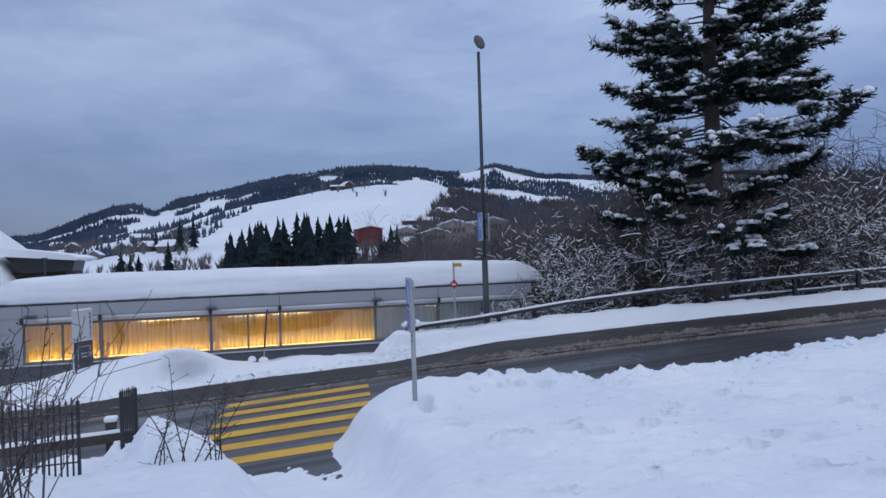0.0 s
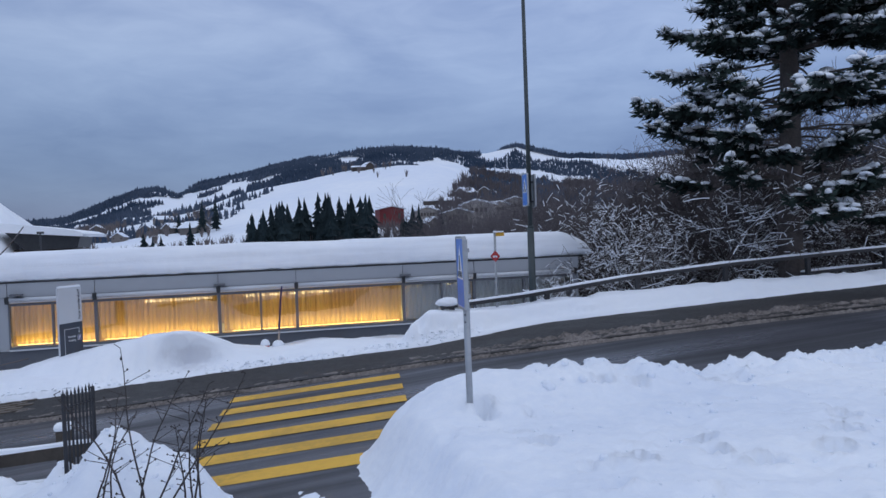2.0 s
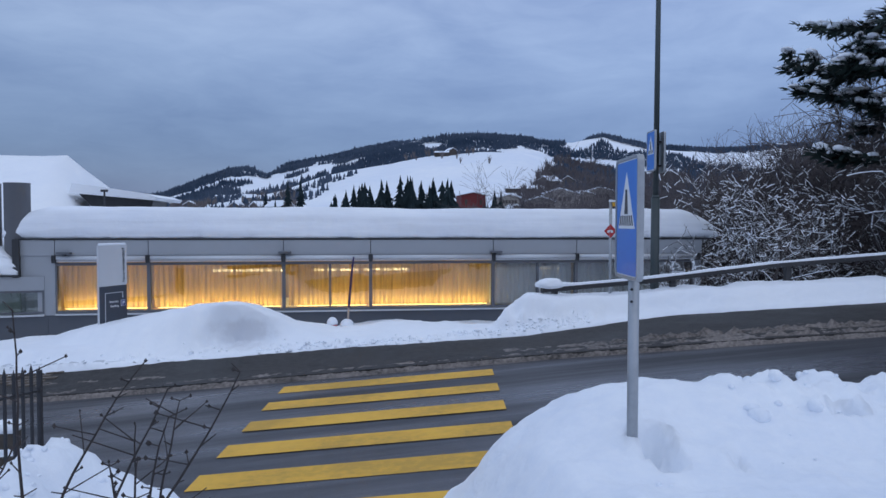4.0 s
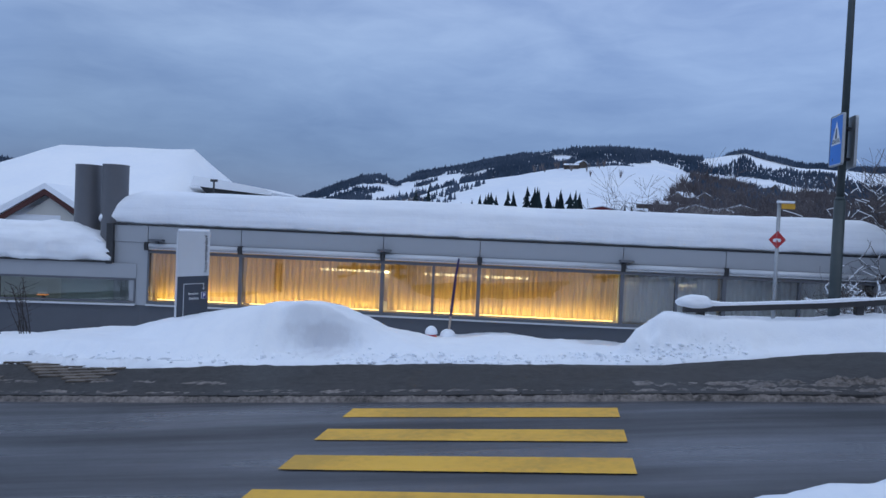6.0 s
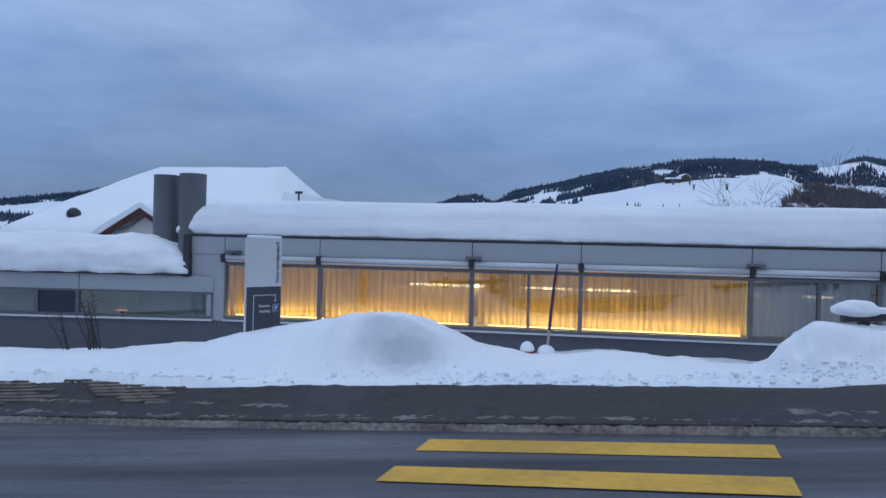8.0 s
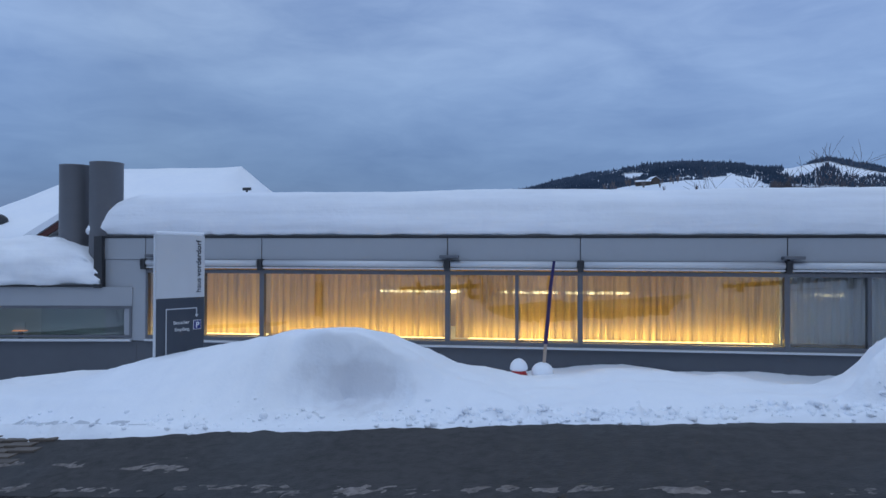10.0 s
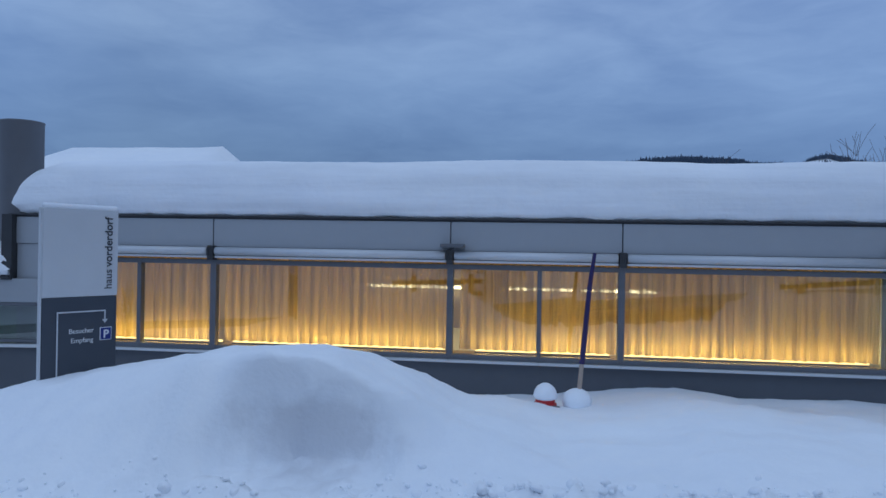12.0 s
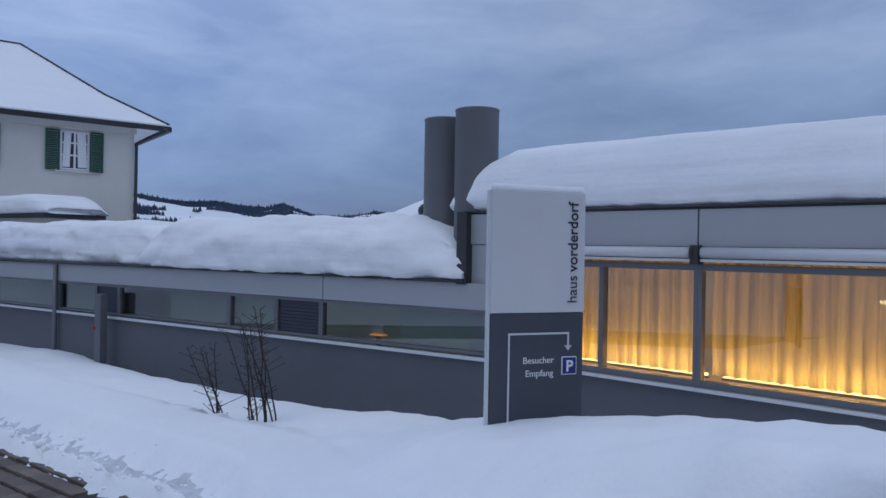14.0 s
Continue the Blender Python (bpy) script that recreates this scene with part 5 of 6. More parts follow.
def snow_mesh(segs, rng, share, thick, limb=9.0):
    """Rolls of snow lying on the upper side of the flatter segments."""
    verts, faces = [], []
    up = Vector((0, 0, 1))
    for p0, p1, r0, r1 in segs:
        d = p1 - p0
        if d.length < 1e-5 or abs(d.normalized().z) > 0.86 or rng.random() > (0.92 if r0 >= limb else share):
            continue
        side = d.normalized().cross(up).normalized()
        b = len(verts)
        for p, r in ((p0, r0), (p1, r1)):
            h = thick * rng.uniform(0.7, 1.3)
            w = r + thick * 0.3
            verts += [tuple(p - side * w + up * r * 0.3), tuple(p + up * (r + h)), tuple(p + side * w + up * r * 0.3)]
        faces += [(b, b + 1, b + 4, b + 3), (b + 1, b + 2, b + 5, b + 4), (b + 2, b, b + 3, b + 5), (b, b + 2, b + 1), (b + 3, b + 4, b + 5)]
    return verts, faces


def grow(rng, p, d, length, r, depth, segs, spread=0.6, bend=0.18, droop=0.0, kids=(3, 5)):
    steps = 4 if depth > 1 else 3
    q = p.copy()
    for k in range(steps):
        d = (d + Vector((rng.gauss(0, bend), rng.gauss(0, bend), rng.gauss(0, bend * 0.7) - droop))).normalized()
        q2 = q + d * (length / steps)
        r1 = r * (1 - 0.6 * (k + 1) / steps)
        segs.append((q.copy(), q2.copy(), r * (1 - 0.6 * k / steps), max(r1, 0.003)))
        q = q2
        if depth > 0:
            for _ in range(rng.randint(*kids) if k else rng.randint(0, 2)):
                a = rng.uniform(0, 2 * math.pi)
                side = (d.orthogonal().normalized() * math.cos(a) + d.cross(d.orthogonal().normalized()) * math.sin(a))
                nd = (d * (1 - spread) + side * spread + Vector((0, 0, 0.08 - droop))).normalized()
                grow(rng, q, nd, length * rng.uniform(0.42, 0.68), max(r1 * 0.62, 0.004), depth - 1, segs, spread, bend, droop, kids)


def bare_tree(name, seed, height, depth, snow, stems=1, label="", category="tree", spread=0.6, r=None, mat=None, kids=(2, 3), droop=0.0, thick=0.03, group="", rmin=0.0, rsnow=0.0, lean=0.28, base=0.1, bend=0.16):
    rng = random.Random(seed)
    segs = []
    for s in range(stems):
        aim = Vector((rng.gauss(0, lean if stems > 1 else 0.06), rng.gauss(0, lean if stems > 1 else 0.06), 1)).normalized()
        grow(rng, Vector((rng.gauss(0, base) if stems > 1 else 0, rng.gauss(0, 0.1) if stems > 1 else 0, -0.3)), aim, height * rng.uniform(0.75, 1.0), r or height * 0.016, depth, segs, spread, bend, droop, kids)
    segs = [(p, q, max(a, rmin), max(b, rmin)) for p, q, a, b in segs]
    th = thing(name, label, category, group=group)
    cut = (r or height * 0.016) * 0.5
    thick_segs, thin_segs = [s for s in segs if s[2] >= cut], [s for s in segs if s[2] < cut]
    for nm, ss in (("trunk", thick_segs), ("crown", thin_segs)):
        v, f = limb_mesh(ss, lambda q: 7 if q > 0.05 else (5 if q > 0.015 else 3))
        me = bpy.data.meshes.new(nm)
        me.from_pydata(v, [], f)
        link(nm, me, mat or M_TWIG, th)
    if snow:
        v, f = snow_mesh(segs, rng, snow, thick, rsnow or 9.0)
        me = bpy.data.meshes.new("snow_load")
        me.from_pydata(v, [], f)
        tagged(link("snow_load", me, M_SNOW, th, "lines of snow along the branches"), kind="stuff")
    return th


# the tall pine by the road
def pine(seed, height, label):
    rng = random.Random(seed)
    th = thing("pine_tree", label, "tree")
    segs, q = [], Vector((0, 0, -1.5))
    levels = 16
    lean = Vector((0.014, 0.0, 1.0))
    for k in range(levels):
        q2 = Vector((lean.x * (k + 1) * height / levels, 0.05 * math.sin(k), -1.5 + (k + 1) * (height + 1.5) / levels))
        segs.append((q.copy(), q2.copy(), lerp(0.40, 0.06, k / levels), lerp(0.40, 0.06, (k + 1) / levels)))
        q = q2
    v, f = limb_mesh(segs, lambda r: 12)
    me = bpy.data.meshes.new("trunk")
    me.from_pydata(v, [], f)
    link("trunk", me, M_BARK, th, "straight grey-brown trunk", smooth=True)
    limbs, tufts = [], []
    z = 2.5
    while z < height - 0.3:
        k = max(0.0, (z - 3.3) / (height - 3.3))
        reach = lerp(4.7, 1.2, k ** 1.5) * (0.72 if z < 4.6 else 1.0)
        for _ in range(3 if z < 5 else rng.randint(3, 4)):
            a = rng.uniform(0, 2 * math.pi)
            d = Vector((math.cos(a), math.sin(a), rng.uniform(-0.14, 0.16) + 0.25 * k)).normalized()
            length = reach * rng.uniform(0.6, 1.05)
            p = Vector((0.014 * z, 0, z + rng.uniform(-0.15, 0.15)))
            r = 0.05 * (1 - 0.5 * k)
            steps = 9
            for s in range(steps):
                d = (d + Vector((rng.gauss(0, 0.10), rng.gauss(0, 0.10), rng.gauss(0, 0.05) - (0.05 if s < 5 else -0.11)))).normalized()
                p2 = p + d * (length / steps)
                limbs.append((p.copy(), p2.copy(), r * (1 - s / (steps + 1)), r * (1 - (s + 1) / (steps + 1))))
                p = p2
                if s >= (5 if z < 6.5 else 2):
                    for side in (-1, 1, -1, 1):
                        if rng.random() < 0.28:
                            continue
                        sd = (d * 0.6 + d.cross(Vector((0, 0, 1))).normalized() * side * rng.uniform(0.5, 1.0) + Vector((0, 0, rng.uniform(-0.18, 0.22)))).normalized()
                        tl = length * rng.uniform(0.10, 0.22) * (1.15 - 0.4 * s / steps)
                        t1 = p + sd * tl
                        limbs.append((p.copy(), t1.copy(), 0.012, 0.006))
                        tufts.append((t1, sd))
                        if tl > 0.4:
                            tufts.append((p + sd * tl * 0.55 + Vector((0, 0, 0.03)), sd))
            tufts.append((p, d))
        z += rng.uniform(0.22, 0.40)
    v, f = limb_mesh(limbs, lambda r: 5 if r > 0.02 else 3)
    me = bpy.data.meshes.new("limbs")
    me.from_pydata(v, [], f)
    link("limb_work", me, M_BARK, th)
    verts, faces, sv, sf = [], [], [], []
    up = Vector((0, 0, 1))
    for c, d in tufts:
        size = rng.uniform(0.32, 0.58)
        fwd = (d + up * 0.25).normalized()
        u = fwd.orthogonal().normalized()
        w = fwd.cross(u)
        for _ in range(22):
            a, t = rng.uniform(0, 2 * math.pi), rng.uniform(0.2, 1.5)
            nd = (fwd * math.cos(t) + (u * math.cos(a) + w * math.sin(a)) * math.sin(t)).normalized()
            o = c + fwd * size * rng.uniform(-0.75, 0.25)
            tip = o + nd * size * rng.uniform(0.4, 0.78)
            wd = nd.orthogonal().normalized() * size * 0.10
            mid = o + (tip - o) * 0.45
            b = len(verts)
            verts += [tuple(o), tuple(mid + wd), tuple(tip), tuple(mid - wd)]
            faces.append((b, b + 1, b + 2, b + 3))
        if rng.random() < 0.74:
            b = len(sv)
            sx, sy, h = size * rng.uniform(0.22, 0.58), size * rng.uniform(0.2, 0.46), size * rng.uniform(0.14, 0.34)
            ax = Vector((d.x, d.y, d.z * 0.6)).normalized()
            ay = ax.cross(up).normalized()
            base = c + up * size * 0.18
            n = 7
            for ring, (rr, hh) in enumerate(((1.0, -0.1), (0.75, 0.65))):
                for k in range(n):
                    a = 2 * math.pi * k / n
                    jit = rng.uniform(0.75, 1.15)
                    sv.append(tuple(base + ax * math.cos(a) * sx * rr * jit + ay * math.sin(a) * sy * rr * jit + up * h * hh))
            sv.append(tuple(base + up * h))
            sv.append(tuple(base - up * h * 0.1))
            for k in range(n):
                j = (k + 1) % n
                sf += [(b + k, b + j, b + n + j, b + n + k), (b + n + k, b + n + j, b + 2 * n), (b + j, b + k, b + 2 * n + 1)]
    me = bpy.data.meshes.new("crown")
    me.from_pydata(verts, [], faces)
    link("crown", me, M_NEEDLE, th, "dark green needle tufts")
    me = bpy.data.meshes.new("snow_load")
    me.from_pydata(sv, [], sf)
    link("snow_load", me, M_SNOW, th, "pillows of snow on the branches", smooth=True)
    return th


pine_tree = pine(5, 17.5, "tall snow-laden pine standing behind the guard rail")
pine_tree.matrix_basis = pose(20.0, 25.0, 0.9)

THICKET = "leafless snow-dusted tree in the thicket behind the guard rail"
protos = [bare_tree("bare_tree", 11 + k, h, 3, 0.3, stems=st, label=THICKET, rsnow=0.0092, rmin=0.007, r=h * 0.02, group="thicket behind the guard rail", kids=(2, 3), spread=sp, droop=0.02, thick=0.014)
          for k, (h, st, sp) in enumerate(((2.9, 4, 0.62), (2.4, 5, 0.66), (3.6, 3, 0.55), (1.9, 6, 0.7)))]
rng = random.Random(77)
SPOTS = [(15.6, 27.0), (17.0, 29.5), (18.6, 27.4), (21.6, 26.6), (23.4, 28.4), (24.6, 26.2), (26.6, 28.0), (28.2, 26.4), (30.5, 28.6), (32.5, 26.6),
         (16.4, 33.0), (19.8, 31.6), (22.6, 33.0), (26.0, 32.4), (29.4, 33.2), (34.5, 30.5), (38.0, 28.5), (42.0, 31.0), (17.8, 37.5), (22.0, 38.0), (27.0, 38.5), (33.0, 37.0), (36.5, 33.5), (14.9, 30.4), (25.4, 30.2), (31.2, 31.4)]
for k, (x, y) in enumerate(SPOTS):
    src = protos[k % 4]
    z = max(-2.6, road_z(x) + 0.3 - 0.26 * (y - 24.0))
    m = pose(x, y, z, 0, 0, rng.uniform(0, 360)) @ Matrix.Diagonal((*([rng.uniform(0.85, 1.25)] * 3), 1))
    if k < 4:
        src.matrix_basis = m
    else:
        copy_thing(src, m)
        
dark_proto = bare_tree("bare_tree", 57, 4.6, 3, 0.03, stems=2, rsnow=0.016, rmin=0.009, label="dark leafless tree rising out of the thicket", group="dark trees behind the thicket", kids=(3, 4), spread=0.56, thick=0.02)
for k, (x, y) in enumerate(((19.0, 35.0), (22.5, 30.2), (25.5, 34.5), (28.5, 30.0), (31.5, 35.0), (34.5, 30.0), (37.0, 36.0), (40.5, 31.5), (24.0, 40.0), (29.5, 41.0), (35.0, 42.0), (20.8, 28.6), (27.4, 27.6), (32.6, 28.4), (44.0, 35.0), (17.4, 31.2))):
    m = pose(x, y, max(-3.0, road_z(x) - 0.26 * (y - 24.0)), 0, 0, rng.uniform(0, 360)) @ Matrix.Diagonal((*([rng.uniform(0.85, 1.3)] * 3), 1))
    if k:
        copy_thing(dark_proto, m)
    else:
        dark_proto.matrix_basis = m

low_bush = bare_tree("bare_bush", 31, 1.35, 2, 0.15, stems=6, rsnow=0.016, lean=0.2, label="bare rounded bush against the building's end", category="bush", thick=0.02, spread=0.6)
low_bush.matrix_basis = pose(12.9, 26.3, 0.2)
near_bush = bare_tree("bare_bush", 35, 1.75, 2, 0.0, stems=7, lean=0.15, bend=0.26, label="bare thin-twigged bush in the snow by the fence", category="bush", spread=0.36, r=0.014, kids=(1, 2))
near_bush.matrix_basis = pose(2.45, 9.9, 1.0)


def budded_shrub(label, x, y, z, seed, clumps, lean, spread, tip_r, bud):
    """Thin bending stems with short spurs and dark buds; clumps of (across, stems, height)."""
    rng = random.Random(seed)
    th = thing("bare_shrub", label, "bush", x, y, z)
    for off, count, tall in clumps:
        for _ in range(count):
            p = Vector((off * 0.745 + rng.uniform(-0.09, 0.09), off * 0.665 + rng.uniform(-0.09, 0.09), -0.25))
            d = Vector((rng.gauss(lean[0], spread), rng.gauss(lean[1], spread), 1)).normalized()
            length, steps = tall * rng.uniform(0.75, 1.1) + 0.25, 16
            segs, buds = [], []
            for k in range(steps):
                d = (d + Vector((rng.gauss(lean[0] * 0.12, 0.06), rng.gauss(lean[1] * 0.12, 0.06), 0.02))).normalized()
                q = p + d * (length / steps)
                segs.append((p.copy(), q.copy(), lerp(0.011, tip_r, k / steps), lerp(0.011, tip_r, (k + 1) / steps)))
                p = q
                if k > 3:
                    for _ in range(rng.randint(1, 2)):
                        a = rng.uniform(0, 6.28)
                        reach = rng.uniform(0.025, 0.08) if rng.random() < 0.85 else rng.uniform(0.12, 0.3)
                        tip = p + Vector((math.cos(a), math.sin(a), 0.45)) * reach
                        segs.append((p.copy(), tip, 0.0035, 0.0025))
                        if rng.random() < 0.7:
                            buds.append(tip)
            v, f = limb_mesh(segs, lambda r: 5)
            for c in buds:
                b, r = len(v), rng.uniform(0.5, 1.0) * bud
                v += [tuple(c + Vector(o) * r) for o in ((1, 0, 0), (0, 1, 0), (-1, 0, 0), (0, -1, 0), (0, 0, 1.4), (0, 0, -1))]
                f += [(b + k, b + (k + 1) % 4, b + e) for k in range(4) for e in (4, 5)]
            me = bpy.data.meshes.new("stem")
            me.from_pydata(v, [], f)
            link("stem", me, M_TWIG_DARK, th)
    return th


budded_shrub("small bare shrub with dark buds in snow before the wing's wall", -3.15, 25.0, -0.25, 44, ((-0.22, 4, 0.95), (0.05, 6, 1.15), (0.22, 3, 1.2)), (-0.07, -0.06), 0.09, 0.004, 0.011)
budded_shrub("tall bare bush of thin dark twigs by the fence", 2.12, 10.3, 1.05, 71, ((-0.35, 5, 1.9), (0.0, 6, 2.1), (0.3, 4, 1.6)), (0.02, 0.03), 0.15, 0.003, 0.010)
budded_shrub("few bare arching twigs with dark berries standing in snow", 3.55, 12.75, 0.72, 38, ((-0.45, 3, 1.0), (0.0, 5, 1.3), (0.4, 4, 0.8)), (0.10, 0.02), 0.24, 0.003, 0.012)


# ---- far trees ----
def spruce_mesh(name, seed, tiers=15, sides=8):
    """A spruce of unit height in ragged hanging tiers."""
    rng = random.Random(seed)
    verts, faces = [], []
    for t in range(tiers):
        z0 = 0.06 + 0.88 * t / tiers
        z1 = z0 + 1.9 * 0.88 / tiers + 0.02
        r = 0.21 * (1 - 0.94 * t / tiers) * rng.uniform(0.7, 1.2)
        b = len(verts)
        jx, jy = rng.gauss(0, 0.16) * r, rng.gauss(0, 0.16) * r
        for k in range(sides * 2):
            a = math.pi * k / sides + t
            rr = r * (rng.uniform(0.55, 1.55) if k % 2 else rng.uniform(0.35, 0.7))
            verts.append((jx + rr * math.cos(a), jy + rr * math.sin(a), z0 - (rng.uniform(0.0, 0.035) if k % 2 else 0.0)))
        verts.append((0, 0, min(z1, 1.0)))
        for k in range(sides * 2):
            faces.append((b + k, b + (k + 1) % (sides * 2), b + sides * 2))
    me = bpy.data.meshes.new(name)
    me.from_pydata(verts, [], faces)
    return me


def far_place(az, r):
    x, y = CX + r * math.sin(radians(az)), CY + r * math.cos(radians(az))
    return x, y, ground_z(x, y)


crown_mes = [spruce_mesh("crown", 60 + k) for k in range(4)]
for me in crown_mes:
    me.materials.append(M_SPRUCE)
bm = bmesh.new()
rod(bm, (0, 0, -0.1), (0, 0, 0.3), 0.018, 0.012, n=6)
spruce_trunk = bpy.data.meshes.new("trunk")
bm.to_mesh(spruce_trunk)
bm.free()
spruce_trunk.materials.append(M_BARK)


def spruce(az, r, height, k):
    x, y, z = far_place(az, r)
    th = thing("spruce", "dark spruce in a dense stand below the meadow", "tree", x, y, z, rng.uniform(0, 360), group="stand of spruces")
    wide = rng.uniform(0.85, 1.7) if height < 12 else rng.uniform(0.8, 1.2)
    for nm, me in (("crown", crown_mes[k % 4]), ("trunk", spruce_trunk)):
        ob = new(nm, me)
        ob.parent = th
        ob.scale = (height * wide, height * wide * 1.05, height)


rng = random.Random(4)
for k in range(130):
    az = rng.uniform(-1.2, 12.0)
    if 8.95 < az < 11.0:
        continue
    r = rng.uniform(228, 282)
    top = float(np.interp(az, [-1.4, -0.7, 0.8, 3.3, 5.3, 6.8, 8.5, 9.2, 10.2, 11.5], [1.0, 2.2, 2.8, 3.7, 3.6, 3.3, 3.85, 2.9, 2.2, 2.4]))
    z0 = far_place(az, r)[2]
    spruce(az, r, max(5.0, 2.9 + math.tan(radians(top * (rng.uniform(0.8, 1.08) if rng.random() < 0.35 else rng.uniform(0.35, 0.75)))) * r - z0), k)
for az, top, r in ((-5.3, 1.75, 250), (-8.6, 1.0, 255), (-8.0, 0.7, 250), (-4.4, 3.4, 380), (-3.4, 3.5, 385), (-7.4, 0.75, 262), (12.4, 2.6, 240), (14.2, 2.2, 250), (-6.1, 2.3, 420), (8.9, 5.6, 590), (9.6, 5.5, 600)):
    spruce(az, r, 2.9 + math.tan(radians(top)) * r - far_place(az, r)[2], 1)


def scatter(name, count, az0, az1, r0, r1, keep, height, mat, label, seed, wide=0.26, bare=False):
    """Many small trees, joined, where keep() says the wood stands."""
    rng = random.Random(seed)
    verts, faces = [], []
    made = 0
    while made < count:
        az, r = rng.uniform(az0, az1), math.sqrt(rng.uniform(r0 * r0, r1 * r1))
        x, y = CX + r * math.sin(radians(az)), CY + r * math.cos(radians(az))
        made += 1
        if not keep(x, y, az, r):
            continue
        z, h = ground_z(x, y) - 0.5, height * rng.uniform(0.5, 1.0) * (1.5 if rng.random() < 0.08 else 1.1)
        w = h * wide * rng.uniform(0.8, 1.2)
        n = 5
        b = len(verts)
        if bare:
            for k in range(13):
                a = rng.uniform(0, 2 * math.pi)
                tx, ty, tz = x + w * math.cos(a) * rng.uniform(0.2, 1), y + w * math.sin(a) * rng.uniform(0.2, 1), z + h * rng.uniform(0.6, 1.0)
                q = len(verts)
                e = h * 0.022
                verts += [(x - e, y, z), (x + e, y, z), (tx, ty, tz), (x + (tx - x) * 0.5 + h * 0.03, y + (ty - y) * 0.5, z + h * 0.42)]
                faces += [(q, q + 1, q + 2), (q, q + 3, q + 2)]
            continue
        for z0, rr in ((0.03, 1.0), (0.42, 0.6)):
            q = len(verts)
            for k in range(n):
                a = 2 * math.pi * k / n + z0 * 5
                g = rr * w * rng.uniform(0.7, 1.2)
                verts.append((x + g * math.cos(a), y + g * math.sin(a), z + h * z0))
            verts.append((x, y, z + h * min(1.0, z0 + 0.62)))
            faces += [(q + k, q + (k + 1) % n, q + n) for k in range(n)]
    me = bpy.data.meshes.new(name)
    me.from_pydata(verts, [], faces)
    tagged(link(name, me, mat), label, "forest", kind="stuff")


def ridge_wood(x, y, az, r):
    clear = fbm(x * 0.007, y * 0.007, 8.0) + 0.2 * fbm(x * 0.02, y * 0.02, 4.0)
    glade = math.exp(-((az - 18.3) / 1.3) ** 2 - ((r - 1130) / 110) ** 2) + math.exp(-((az - 26.5) / 2.2) ** 2 - ((r - 1160) / 90) ** 2)
    return clear < (0.03 if az > -33 else -0.12) + 0.25 * smooth01((r - 1120) / 100) - 0.6 * glade


def slope_wood(x, y, az, r):
    meadow = -3.5 + 6.2 * (r - 400) / 220 < az < 16.5
    return not meadow and fbm(x * 0.014, y * 0.014, 2.0) + 0.25 * fbm(x * 0.05, y * 0.05, 2.0) > (0.14 - 0.22 * smooth01((r - 540) / 120) if az < 13 else -0.1)


def brown_wood(x, y, az, r):
    edge = 13.6 + 3.0 * smooth01((r - 330) / 250)
    return az > edge and fbm(x * 0.03, y * 0.03, 5.0) > (0.05 if r < 460 else 0.0)


scatter("ridge_forest", 100000, -68, 48, 780, 1300, ridge_wood, 7.0, M_FOREST_HAZED, "dark spruce forest along the far ridge", 21, wide=0.27)
scatter("slope_groves", 26000, -66, 48, 400, 800, slope_wood, 6.0, M_FOREST_HAZED, "scattered groves on the snowy slopes", 22, wide=0.28)
scatter("valley_wood", 8500, 13, 48, 90, 600, brown_wood, 8.5, M_TWIG_FAR, "brown leafless wood in the valley", 23, wide=0.34, bare=True)
scatter("farm_trees", 420, -13, -3.6, 360, 560, lambda x, y, az, r: fbm(x * 0.02, y * 0.02, 3.0) > 0.0, 7.0, M_TWIG_PALE, "bare brown trees between the farms", 26, wide=0.36, bare=True)
scatter("stand_trees", 260, -1.5, 14, 222, 286, lambda x, y, az, r: fbm(x * 0.05, y * 0.05, 1.0) > -0.15, 9.0, M_TWIG_FAR, "bare brown trees among the spruces", 27, wide=0.3, bare=True)
scatter("hedge_trees", 300, -14, 14, 285, 320, lambda x, y, az, r: fbm(x * 0.03, y * 0.03, 1.0) > -0.1, 6.0, M_TWIG_PALE, "pale leafless trees at the meadow's foot", 24, wide=0.36, bare=True)
scatter("hill_trees", 60, 1.5, 12, 500, 610, lambda x, y, az, r: fbm(x * 0.02, y * 0.02, 6.0) > 0.1, 8.0, M_TWIG_PALE, "few bare trees on the meadow hill", 25, wide=0.3, bare=True)

mid_proto = bare_tree("bare_tree", 91, 9.5, 3, 0.0, r=0.15, rmin=0.012, label="tall leafless tree behind the building", mat=M_TWIG_FAR, kids=(3, 4), group="bare trees in the valley", spread=0.5)
rng = random.Random(15)
first = True
WOOD = [(15.0 + 0.6 * k + rng.uniform(-0.25, 0.25), rng.uniform(52, 92)) for k in range(42)]
for az, r in WOOD:
    x, y, z = far_place(az, r)
    top = float(np.interp(az, [13, 16, 18.5, 21, 23.5, 25, 28.5, 30, 34, 42], [2.0, 2.6, 4.0, 4.5, 4.9, 4.8, 4.2, 5.0, 8.0, 9.0]))
    s = (2.9 + math.tan(radians(top)) * r * rng.uniform(0.7, 1.0) - z) / 11.5
    m = pose(x, y, z - 0.3, 0, 0, rng.uniform(0, 360)) @ Matrix.Diagonal((s, s, s, 1))
    if first:
        mid_proto.matrix_basis = m
        first = False
    else:
        copy_thing(mid_proto, m)


